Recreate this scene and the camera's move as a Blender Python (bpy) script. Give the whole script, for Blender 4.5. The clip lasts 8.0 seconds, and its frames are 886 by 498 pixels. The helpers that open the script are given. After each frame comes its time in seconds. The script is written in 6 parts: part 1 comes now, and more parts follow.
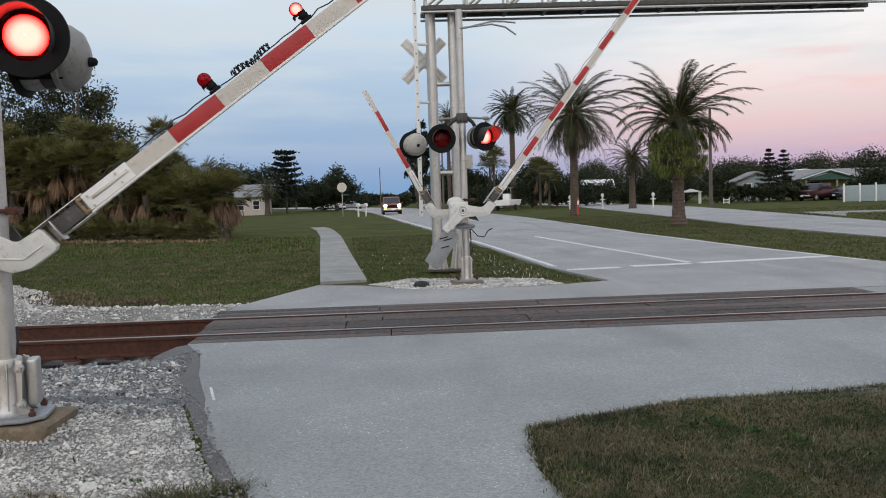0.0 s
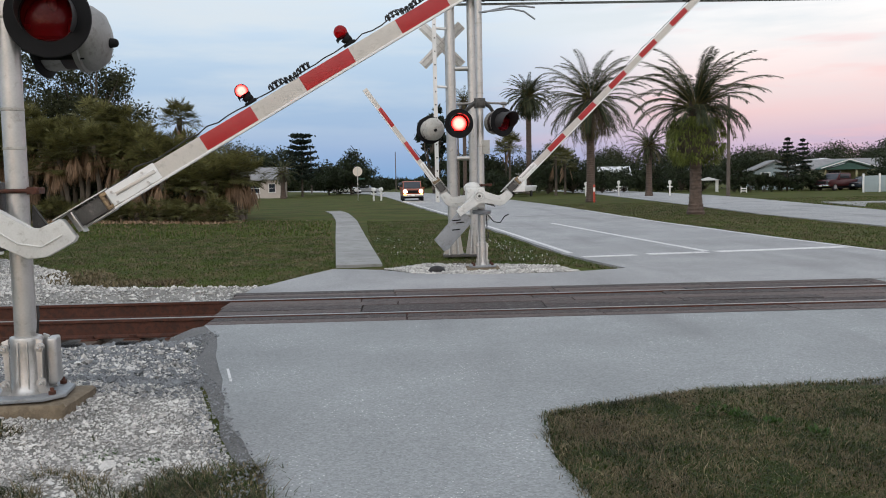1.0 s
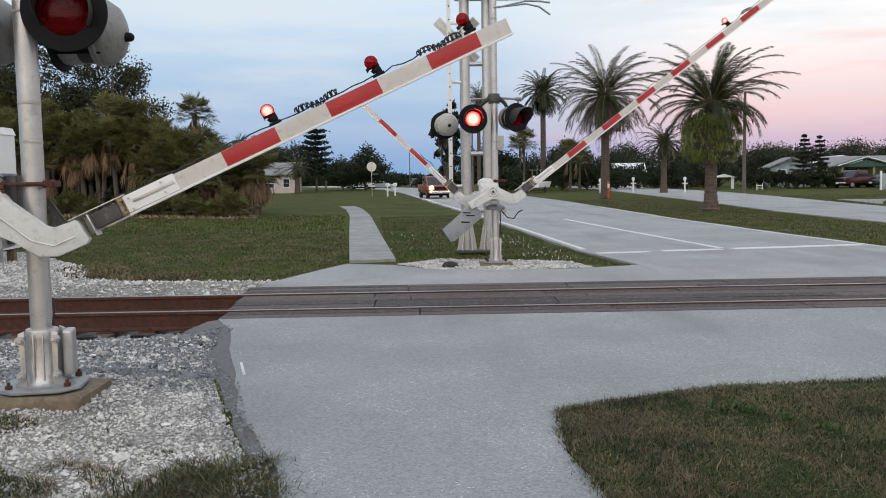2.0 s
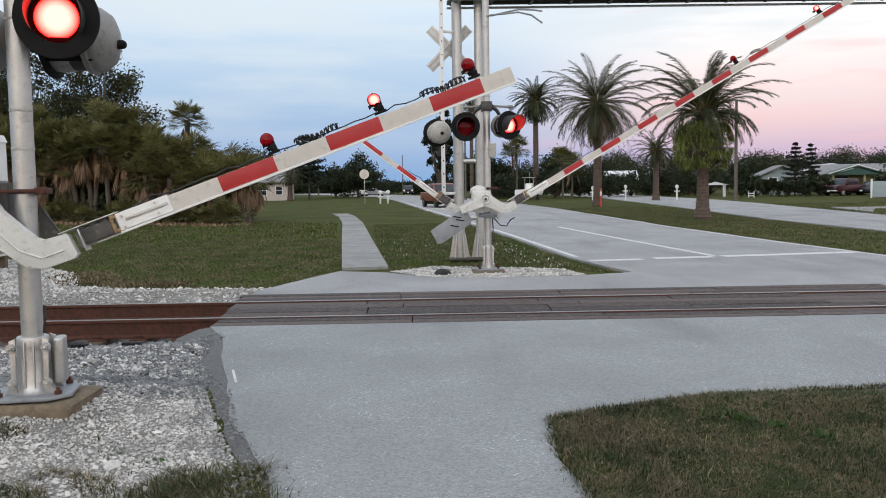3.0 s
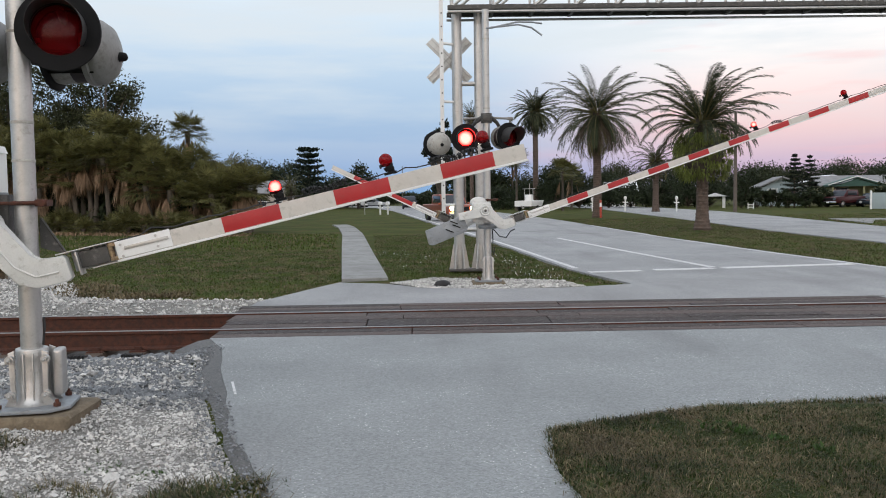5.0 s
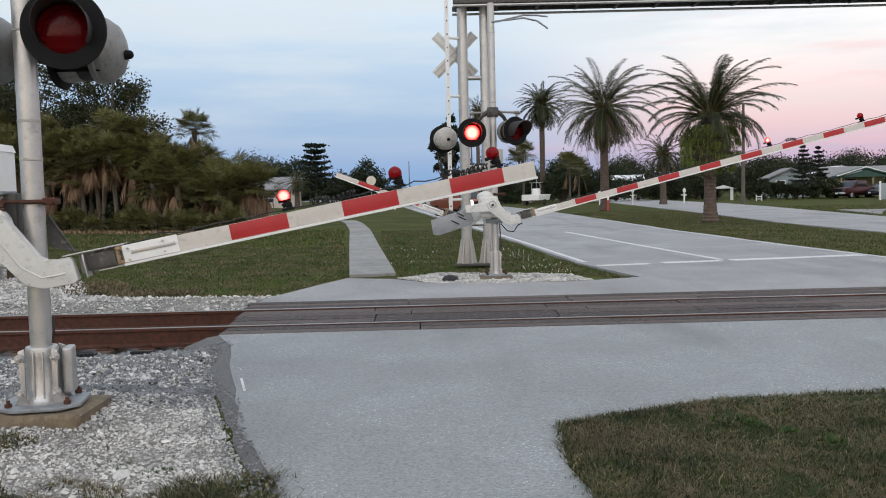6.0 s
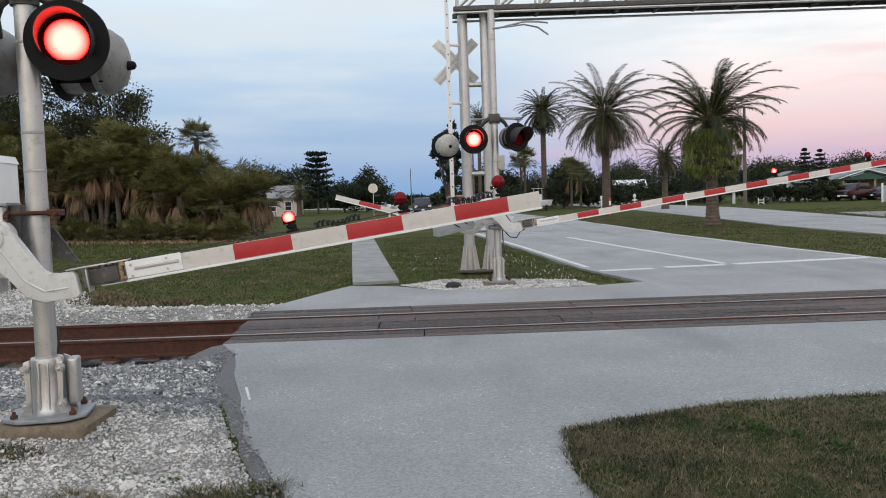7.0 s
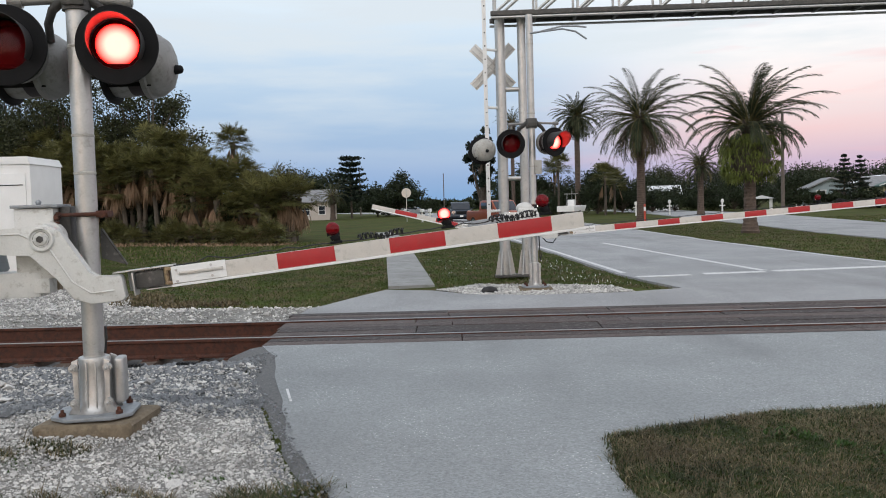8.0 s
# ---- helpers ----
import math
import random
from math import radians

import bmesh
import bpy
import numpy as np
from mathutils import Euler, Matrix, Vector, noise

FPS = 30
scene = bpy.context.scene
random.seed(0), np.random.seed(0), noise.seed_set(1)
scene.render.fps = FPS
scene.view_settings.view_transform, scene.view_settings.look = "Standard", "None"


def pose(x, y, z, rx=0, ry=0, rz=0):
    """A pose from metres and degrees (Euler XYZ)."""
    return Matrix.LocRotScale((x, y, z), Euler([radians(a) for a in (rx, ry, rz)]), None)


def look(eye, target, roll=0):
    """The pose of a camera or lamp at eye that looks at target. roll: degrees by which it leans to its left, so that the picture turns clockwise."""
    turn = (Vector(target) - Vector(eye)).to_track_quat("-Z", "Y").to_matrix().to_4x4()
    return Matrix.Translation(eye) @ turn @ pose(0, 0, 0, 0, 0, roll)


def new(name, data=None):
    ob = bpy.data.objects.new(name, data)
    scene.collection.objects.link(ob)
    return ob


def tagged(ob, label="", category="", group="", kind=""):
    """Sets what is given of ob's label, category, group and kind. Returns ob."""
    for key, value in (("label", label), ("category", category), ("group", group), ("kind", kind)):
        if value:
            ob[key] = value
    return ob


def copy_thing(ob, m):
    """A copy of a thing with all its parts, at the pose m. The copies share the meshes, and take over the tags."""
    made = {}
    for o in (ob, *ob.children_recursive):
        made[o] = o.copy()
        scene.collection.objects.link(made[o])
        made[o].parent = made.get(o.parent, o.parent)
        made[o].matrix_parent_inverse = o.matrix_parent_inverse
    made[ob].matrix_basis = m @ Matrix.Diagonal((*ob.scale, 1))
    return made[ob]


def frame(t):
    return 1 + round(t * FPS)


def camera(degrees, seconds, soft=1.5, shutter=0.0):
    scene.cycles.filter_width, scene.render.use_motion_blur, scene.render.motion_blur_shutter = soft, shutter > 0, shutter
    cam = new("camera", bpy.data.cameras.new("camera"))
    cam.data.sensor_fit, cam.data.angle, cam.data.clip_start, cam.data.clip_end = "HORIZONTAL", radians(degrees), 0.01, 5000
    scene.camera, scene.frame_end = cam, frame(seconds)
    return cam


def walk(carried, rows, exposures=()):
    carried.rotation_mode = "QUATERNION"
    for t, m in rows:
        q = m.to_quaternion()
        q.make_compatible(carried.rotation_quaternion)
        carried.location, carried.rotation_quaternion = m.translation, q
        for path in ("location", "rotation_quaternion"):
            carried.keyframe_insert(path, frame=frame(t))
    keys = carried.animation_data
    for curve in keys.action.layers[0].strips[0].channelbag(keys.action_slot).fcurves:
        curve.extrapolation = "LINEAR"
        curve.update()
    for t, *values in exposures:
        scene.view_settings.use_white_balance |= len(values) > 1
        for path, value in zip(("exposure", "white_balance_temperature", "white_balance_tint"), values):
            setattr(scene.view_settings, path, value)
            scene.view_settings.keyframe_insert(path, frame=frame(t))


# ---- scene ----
cam = camera(55.3, 8.0, 1.0)
PATH = [
    (0, (0.027, 0.0, 1.648), (0.113, 1.994, 1.525), -1.9),
    (0.5, (0.027, 0.012, 1.648), (0.105, 2.006, 1.507), -1.8),
    (1, (0.001, 0.009, 1.648), (0.052, 2.002, 1.491), -1.2),
    (1.5, (0.007, 0.005, 1.646), (0.033, 1.998, 1.479), -1.1),
    (2.8, (0.0, 0.024, 1.637), (0.016, 2.018, 1.481), -0.9),
    (3, (0.009, 0.002, 1.642), (0.045, 1.996, 1.493), -0.9),
    (3.5, (0.021, 0.012, 1.647), (0.086, 2.007, 1.51), -1.3),
    (4, (0.012, -0.008, 1.651), (0.063, 1.987, 1.519), -0.9),
    (4.5, (0.009, -0.007, 1.651), (0.051, 1.989, 1.532), -0.7),
    (6, (0.009, 0.01, 1.65), (0.028, 2.005, 1.515), -1.4),
    (6.5, (0.008, -0.002, 1.654), (0.023, 1.994, 1.529), -1.8),
    (7, (-0.002, 0.007, 1.652), (0.012, 2.003, 1.533), -2.0),
    (7.5, (-0.024, 0.023, 1.644), (-0.011, 2.02, 1.525), -1.8),
    (8, (-0.083, 0.01, 1.645), (-0.144, 2.006, 1.54), -1.7),
]
walk(cam, [(t, look(eye, target, roll)) for t, eye, target, roll in PATH],
     exposures=[(0, -.10), (.6, .0), (1.5, .05), (3, .12), (4.5, .08), (8, .06)])

# ---- light ----
def build_world():
    world = bpy.data.worlds.new("dusk_sky")
    scene.world = world
    world.use_nodes = True
    nt = world.node_tree
    nt.nodes.clear()
    N, L = nt.nodes.new, nt.links.new
    out = N("ShaderNodeOutputWorld")
    co = N("ShaderNodeTexCoord")
    sep = N("ShaderNodeSeparateXYZ")
    L(co.outputs["Generated"], sep.inputs[0])

    def ramp(stops):
        r = N("ShaderNodeValToRGB")
        el = r.color_ramp.elements
        for k, (p, c) in enumerate(stops):
            e = el[k] if k < 2 else el.new(p)
            e.position, e.color = p, (*c, 1)
        L(sep.outputs["Z"], r.inputs[0])
        return r

    blue = ramp([(0, (.19, .40, .68)), (.04, (.22, .41, .71)), (.085, (.28, .45, .72)), (.15, (.45, .59, .79)),
                 (.23, (.70, .80, .91)), (.45, (.85, .93, 1.04)), (.9, (.95, 1.05, 1.2))])
    pink = ramp([(0, (.40, .38, .60)), (.035, (.53, .44, .64)), (.07, (.80, .55, .63)), (.11, (.90, .73, .77)),
                 (.155, (.95, .90, .92)), (.22, (1.0, 1.0, 1.03)), (.45, (.88, .93, 1.02)), (.9, (.95, 1.05, 1.2))])
    side = N("ShaderNodeMapRange")
    side.inputs["From Min"].default_value, side.inputs["From Max"].default_value = .0, .36
    side.interpolation_type = "SMOOTHSTEP"
    L(sep.outputs["X"], side.inputs["Value"])
    mix = N("ShaderNodeMixRGB")
    L(side.outputs[0], mix.inputs[0]); L(blue.outputs[0], mix.inputs[1]); L(pink.outputs[0], mix.inputs[2])
    # the afterglow stands behind the camera
    west = N("ShaderNodeMapRange")
    west.inputs["From Min"].default_value, west.inputs["From Max"].default_value = .2, -1
    L(sep.outputs["Y"], west.inputs["Value"])
    glow = N("ShaderNodeMixRGB")
    glow.inputs[2].default_value = (1.55, 1.5, 1.48, 1)
    L(west.outputs[0], glow.inputs[0]); L(mix.outputs[0], glow.inputs[1])
    # thin streaked cloud
    m = N("ShaderNodeMapping")
    m.inputs["Scale"].default_value = (2.2, 2.2, 15)
    noi = N("ShaderNodeTexNoise")
    noi.inputs["Scale"].default_value, noi.inputs["Detail"].default_value, noi.inputs["Roughness"].default_value = 1.7, 6, .55
    L(co.outputs["Generated"], m.inputs[0]); L(m.outputs[0], noi.inputs["Vector"])
    cr = N("ShaderNodeMapRange")
    for k, v in (("From Min", .40), ("From Max", .62), ("To Min", 0), ("To Max", .85)):
        cr.inputs[k].default_value = v
    L(noi.outputs["Fac"], cr.inputs["Value"])
    high = N("ShaderNodeMapRange")
    high.inputs["From Min"].default_value, high.inputs["From Max"].default_value = .03, .2
    L(sep.outputs["Z"], high.inputs["Value"])
    mul = N("ShaderNodeMath"); mul.operation = "MULTIPLY"
    L(cr.outputs[0], mul.inputs[0]); L(high.outputs[0], mul.inputs[1])
    cloud = N("ShaderNodeMixRGB")
    cloud.inputs[2].default_value = (.66, .72, .80, 1)
    L(mul.outputs[0], cloud.inputs[0]); L(glow.outputs[0], cloud.inputs[1])
    # small rosy streaks low on the pink side
    m2 = N("ShaderNodeMapping")
    m2.inputs["Scale"].default_value = (3.2, 3.2, 26)
    m2.inputs["Location"].default_value = (.9, .2, 1.7)
    noi2 = N("ShaderNodeTexNoise")
    noi2.inputs["Scale"].default_value, noi2.inputs["Detail"].default_value = 1.6, 4
    L(co.outputs["Generated"], m2.inputs[0]); L(m2.outputs[0], noi2.inputs["Vector"])
    r2 = N("ShaderNodeMapRange")
    for k, v in (("From Min", .56), ("From Max", .72), ("To Min", 0), ("To Max", .5)):
        r2.inputs[k].default_value = v
    L(noi2.outputs["Fac"], r2.inputs["Value"])
    mul2 = N("ShaderNodeMath"); mul2.operation = "MULTIPLY"
    L(r2.outputs[0], mul2.inputs[0]); L(side.outputs[0], mul2.inputs[1])
    rose = N("ShaderNodeMixRGB")
    rose.inputs[2].default_value = (.92, .50, .54, 1)
    L(mul2.outputs[0], rose.inputs[0]); L(cloud.outputs[0], rose.inputs[1])
    bg = N("ShaderNodeBackground")
    L(rose.outputs[0], bg.inputs[0])
    bg.inputs[1].default_value = SKY
    sky = N("ShaderNodeTexSky")
    sky.sky_type, sky.sun_disc = "NISHITA", False
    sky.sun_elevation, sky.sun_rotation = radians(2), radians(190)
    bg2 = N("ShaderNodeBackground")
    L(sky.outputs[0], bg2.inputs[0])
    bg2.inputs[1].default_value = .05
    add = N("ShaderNodeAddShader")
    L(bg.outputs[0], add.inputs[0]); L(bg2.outputs[0], add.inputs[1]); L(add.outputs[0], out.inputs[0])


SKY = 0.95
build_world()
sun_data = bpy.data.lights.new("afterglow", "SUN")
sun_data.energy, sun_data.angle, sun_data.color = 0.5, radians(60), (1, .99, .97)
sun = new("afterglow", sun_data)
sun.matrix_world = look((-6, -20, 18), (0, 0, 0))


# ---- materials ----
def mat(name, base, rough=.7, metal=0., vary=.25, scale=3., fine=60., bump=.15, second=None, amount=.0, spec=.5, island=False, rand=0.):
    """A principled surface with variation at two scales; second: a colour laid over it in stains, by amount."""
    m = bpy.data.materials.new(name)
    m.use_nodes = True
    nt = m.node_tree
    N, L = nt.nodes.new, nt.links.new
    p = nt.nodes["Principled BSDF"]
    p.inputs["Roughness"].default_value, p.inputs["Metallic"].default_value = rough, metal
    p.inputs["Specular IOR Level"].default_value = spec
    co = N("ShaderNodeTexCoord")
    big = N("ShaderNodeTexNoise")
    big.inputs["Scale"].default_value, big.inputs["Detail"].default_value = scale, 5
    small = N("ShaderNodeTexNoise")
    small.inputs["Scale"].default_value, small.inputs["Detail"].default_value = fine, 3
    L(co.outputs["Object"], big.inputs["Vector"]); L(co.outputs["Object"], small.inputs["Vector"])
    col = N("ShaderNodeMixRGB")
    col.inputs[1].default_value = (*[c * (1 - vary) for c in base], 1)
    col.inputs[2].default_value = (*[min(1, c * (1 + vary)) for c in base], 1)
    avg = N("ShaderNodeMath"); avg.operation = "ADD"
    half = N("ShaderNodeMath"); half.operation = "MULTIPLY_ADD"
    half.inputs[1].default_value, half.inputs[2].default_value = 1.6, -.55
    L(big.outputs["Fac"], half.inputs[0])
    low = N("ShaderNodeMath"); low.operation = "MULTIPLY_ADD"
    low.inputs[1].default_value, low.inputs[2].default_value = .9, -.2
    L(small.outputs["Fac"], low.inputs[0])
    L(half.outputs[0], avg.inputs[0]); L(low.outputs[0], avg.inputs[1])
    last = avg.outputs[0]
    if island or rand:
        src = N("ShaderNodeNewGeometry").outputs["Random Per Island"] if island else N("ShaderNodeObjectInfo").outputs["Random"]
        k = N("ShaderNodeMath"); k.operation = "MULTIPLY_ADD"
        k.inputs[1].default_value, k.inputs[2].default_value = (rand or .8), -(rand or .8) / 2
        L(src, k.inputs[0])
        a2 = N("ShaderNodeMath"); a2.operation = "ADD"
        L(last, a2.inputs[0]); L(k.outputs[0], a2.inputs[1])
        last = a2.outputs[0]
    L(last, col.inputs[0])
    out = col.outputs[0]
    if second:
        st = N("ShaderNodeTexNoise")
        st.inputs["Scale"].default_value, st.inputs["Detail"].default_value = scale * 2.3, 8
        st.inputs["Roughness"].default_value = .68
        L(co.outputs["Object"], st.inputs["Vector"])
        r = N("ShaderNodeMapRange")
        r.inputs["From Min"].default_value, r.inputs["From Max"].default_value = .62 - amount * .35, .72 - amount * .25
        L(st.outputs["Fac"], r.inputs["Value"])
        mx = N("ShaderNodeMixRGB")
        mx.inputs[2].default_value = (*second, 1)
        L(r.outputs[0], mx.inputs[0]); L(out, mx.inputs[1])
        out = mx.outputs[0]
    L(out, p.inputs["Base Color"])
    if bump:
        b = N("ShaderNodeBump")
        b.inputs["Strength"].default_value, b.inputs["Distance"].default_value = bump, .02
        L(small.outputs["Fac"], b.inputs["Height"]); L(b.outputs[0], p.inputs["Normal"])
    return m


def asphalt(name, base, speck, dark):
    """Worn pavement: exposed aggregate, patches and long stains."""
    m = mat(name, base, .85, 0, .20, .55, 45, .0)
    nt = m.node_tree
    N, L = nt.nodes.new, nt.links.new
    p = nt.nodes["Principled BSDF"]
    src = p.inputs["Base Color"].links[0].from_socket
    co = N("ShaderNodeTexCoord")
    v = N("ShaderNodeTexVoronoi")
    v.inputs["Scale"].default_value = 70
    L(co.outputs["Object"], v.inputs["Vector"])
    sep = N("ShaderNodeSeparateColor")
    L(v.outputs["Color"], sep.inputs[0])
    grain = N("ShaderNodeMixRGB"); grain.blend_type = "MULTIPLY"
    gr = N("ShaderNodeMapRange")
    gr.inputs["To Min"].default_value, gr.inputs["To Max"].default_value = .78, 1.17
    L(sep.outputs[0], gr.inputs["Value"])
    grain.inputs[0].default_value = 1
    L(src, grain.inputs[1]); L(gr.outputs[0], grain.inputs[2])
    # sparse pale stones, worn free in patches
    v2 = N("ShaderNodeTexVoronoi")
    v2.inputs["Scale"].default_value = 64
    L(co.outputs["Object"], v2.inputs["Vector"])
    s2 = N("ShaderNodeSeparateColor")
    L(v2.outputs["Color"], s2.inputs[0])
    t = N("ShaderNodeMath"); t.operation = "GREATER_THAN"; t.inputs[1].default_value = .915
    L(s2.outputs[1], t.inputs[0])
    near = N("ShaderNodeMath"); near.operation = "LESS_THAN"; near.inputs[1].default_value = .34
    L(v2.outputs["Distance"], near.inputs[0])
    pn = N("ShaderNodeTexNoise"); pn.inputs["Scale"].default_value = 1.1; pn.inputs["Detail"].default_value = 3
    L(co.outputs["Object"], pn.inputs["Vector"])
    pr = N("ShaderNodeMapRange"); pr.inputs["From Min"].default_value, pr.inputs["From Max"].default_value = .42, .62
    L(pn.outputs["Fac"], pr.inputs["Value"])
    a = N("ShaderNodeMath"); a.operation = "MULTIPLY"
    b = N("ShaderNodeMath"); b.operation = "MULTIPLY"
    L(t.outputs[0], a.inputs[0]); L(near.outputs[0], a.inputs[1]); L(a.outputs[0], b.inputs[0]); L(pr.outputs[0], b.inputs[1])
    sp = N("ShaderNodeMixRGB"); sp.inputs[2].default_value = (*speck, 1)
    L(b.outputs[0], sp.inputs[0]); L(grain.outputs[0], sp.inputs[1])
    # long dark stains along the traffic
    mp = N("ShaderNodeMapping"); mp.inputs["Scale"].default_value = (.9, .16, 1)
    L(co.outputs["Object"], mp.inputs[0])
    dn = N("ShaderNodeTexNoise"); dn.inputs["Scale"].default_value, dn.inputs["Detail"].default_value = .9, 6
    L(mp.outputs[0], dn.inputs["Vector"])
    dr = N("ShaderNodeMapRange")
    for k, val in (("From Min", .52), ("From Max", .74), ("To Min", 0), ("To Max", .5)):
        dr.inputs[k].default_value = val
    L(dn.outputs["Fac"], dr.inputs["Value"])
    dk = N("ShaderNodeMixRGB"); dk.inputs[2].default_value = (*dark, 1)
    L(dr.outputs[0], dk.inputs[0]); L(sp.outputs[0], dk.inputs[1])
    L(dk.outputs[0], p.inputs["Base Color"])
    bp = N("ShaderNodeBump"); bp.inputs["Strength"].default_value, bp.inputs["Distance"].default_value = .5, .008
    L(v.outputs["Distance"], bp.inputs["Height"]); L(bp.outputs[0], p.inputs["Normal"])
    return m


def leafy(name, base, vary=.4, trans=.25, rough=.55):
    """Leaves: tone changes from leaf to leaf, some light comes through."""
    m = mat(name, base, rough, 0, vary, 1.2, 25, 0, spec=.2, island=True)
    p = m.node_tree.nodes["Principled BSDF"]
    nt = m.node_tree
    tr = nt.nodes.new("ShaderNodeBsdfTranslucent")
    nt.links.new(p.inputs["Base Color"].links[0].from_socket, tr.inputs[0])
    mx = nt.nodes.new("ShaderNodeMixShader")
    mx.inputs[0].default_value = trans
    out = nt.nodes["Material Output"]
    nt.links.new(p.outputs[0], mx.inputs[1]); nt.links.new(tr.outputs[0], mx.inputs[2]); nt.links.new(mx.outputs[0], out.inputs[0])
    return m


def glowing(name, rim, core, strength, size, up=0.):
    """A lit lamp face, hotter in its middle."""
    m = bpy.data.materials.new(name)
    m.use_nodes = True
    nt = m.node_tree
    nt.nodes.clear()
    N, L = nt.nodes.new, nt.links.new
    co = N("ShaderNodeTexCoord")
    ln = N("ShaderNodeVectorMath"); ln.operation = "LENGTH"
    mid = N("ShaderNodeVectorMath"); mid.operation = "SUBTRACT"
    mid.inputs[1].default_value = (0, 0, up)
    L(co.outputs["Object"], mid.inputs[0]); L(mid.outputs[0], ln.inputs[0])
    r = N("ShaderNodeMapRange"); r.inputs["From Min"].default_value, r.inputs["From Max"].default_value = size * .50, size * .97
    L(ln.outputs["Value"], r.inputs["Value"])
    mx = N("ShaderNodeMixRGB")
    mx.inputs[1].default_value, mx.inputs[2].default_value = (*core, 1), (*rim, 1)
    L(r.outputs[0], mx.inputs[0])
    e = N("ShaderNodeEmission"); e.inputs[1].default_value = strength
    L(mx.outputs[0], e.inputs[0])
    o = N("ShaderNodeOutputMaterial")
    L(e.outputs[0], o.inputs[0])
    return m


def tinted(name, tint, gloss=.12):
    """A thin coloured lamp glass: it lets its colour through and shines a little."""
    m = bpy.data.materials.new(name)
    m.use_nodes = True
    nt = m.node_tree
    nt.nodes.clear()
    N, L = nt.nodes.new, nt.links.new
    t = N("ShaderNodeBsdfTransparent"); t.inputs[0].default_value = (*tint, 1)
    g = N("ShaderNodeBsdfPrincipled")
    g.inputs["Base Color"].default_value = (.25, .006, .012, 1)
    g.inputs["Roughness"].default_value = .16
    mx = N("ShaderNodeMixShader"); mx.inputs[0].default_value = gloss
    o = N("ShaderNodeOutputMaterial")
    L(t.outputs[0], mx.inputs[1]); L(g.outputs[0], mx.inputs[2]); L(mx.outputs[0], o.inputs[0])
    return m


M_ROAD = asphalt("worn_asphalt", (.254, .268, .272), (.72, .72, .71), (.135, .135, .138))
M_ROAD2 = asphalt("far_asphalt", (.30, .304, .308), (.5, .5, .5), (.135, .135, .138))
M_WALK = mat("old_concrete", (.25, .25, .245), .9, 0, .18, 1.2, 70, .3, (.19, .19, .175), .3, rand=.7)
M_SOIL = mat("turf_soil", (.050, .062, .014), .95, 0, .5, .35, 9, .6, (.078, .064, .024), .35, spec=.08)
M_BANK = mat("gravel_dust", (.22, .215, .20), .95, 0, .3, 2, 60, .8, (.15, .145, .13), .35)
M_STONE = mat("white_gravel", (.475, .465, .445), .9, 0, .45, 3, 80, .3, island=True)
M_BALLAST = mat("grey_ballast", (.19, .20, .21), .9, 0, .35, 3, 80, .3, island=True)
M_GRASS = leafy("grass_blades", (.036, .052, .015), .7, .25)
M_DRY = leafy("dry_grass_blades", (.135, .108, .062), .5, .2)
M_WEED = leafy("weed_leaves", (.045, .085, .022), .4, .25)
M_RUST = mat("rusty_steel", (.098, .036, .022), .85, .25, .3, 6, 90, .4, (.06, .028, .02), .5)
M_RAILTOP = mat("worn_rail_steel", (.24, .24, .245), .3, .9, .2, 8, 120, .1)
M_TIMBER = mat("weathered_timber", (.056, .040, .036), .72, 0, .5, 5, 60, .6, (.12, .108, .104), .28, rand=2.0)
M_TIE = mat("old_tie_wood", (.085, .06, .045), .95, 0, .4, 4, 60, .6)
M_GALV = mat("silver_paint", (.47, .465, .455), .38, .65, .14, 5, 60, .08, (.36, .35, .33), .18)
M_CAST = mat("white_casting_paint", (.60, .60, .58), .5, 0, .10, 5, 70, .1, (.40, .39, .36), .2)
M_CREAM = mat("weathered_cream_paint", (.40, .39, .36), .6, 0, .15, 6, 60, .1, (.28, .26, .23), .3)
M_BLACK = mat("black_enamel", (.008, .008, .009), .75, 0, .2, 6, 60, .05, spec=.2)
M_RUBBER = mat("black_rubber", (.014, .014, .015), .6, 0, .2, 6, 60, .05)
M_ARM = mat("arm_sheeting_white", (.55, .52, .48), .45, 0, .08, 7, 90, .05, (.44, .42, .38), .22)
M_RED = mat("arm_sheeting_red", (.38, .017, .02), .42, 0, .1, 7, 90, .05, (.34, .03, .03), .2)
M_ORANGE = mat("faded_red_sheeting", (.44, .055, .028), .45, 0, .12, 9, 90, .05, (.5, .1, .06), .25)
M_CONCRETE = mat("foundation_concrete", (.15, .118, .08), .95, 0, .25, 6, 50, .5, (.2, .16, .11), .4)
M_WHITE = mat("white_paint", (.74, .74, .73), .6, 0, .06, 3, 60, .05)
M_LINE = mat("worn_road_paint", (.62, .62, .62), .8, 0, .1, 4, 60, .2, (.36, .36, .36), .3)
M_BARK = mat("palm_bark", (.105, .076, .060), .95, 0, .4, 4, 30, .8, (.08, .06, .05), .4)
M_TRUNK = mat("tree_bark", (.085, .07, .055), .95, 0, .35, 4, 30, .8)
M_PALM = leafy("palm_leaves", (.040, .049, .024), .45, .2)
M_PALMDEAD = leafy("grey_dead_palm_leaves", (.115, .085, .062), .45, .2)
M_PALMOLD = leafy("yellowing_palm_leaves", (.13, .115, .05), .4, .2)
M_PALMDRY = leafy("dry_palm_leaves", (.27, .18, .115), .4, .2)
M_FERN = leafy("fern_fronds", (.14, .165, .040), .65, .25)
M_FAN = leafy("fan_palm_leaves", (.115, .112, .042), .6, .2)
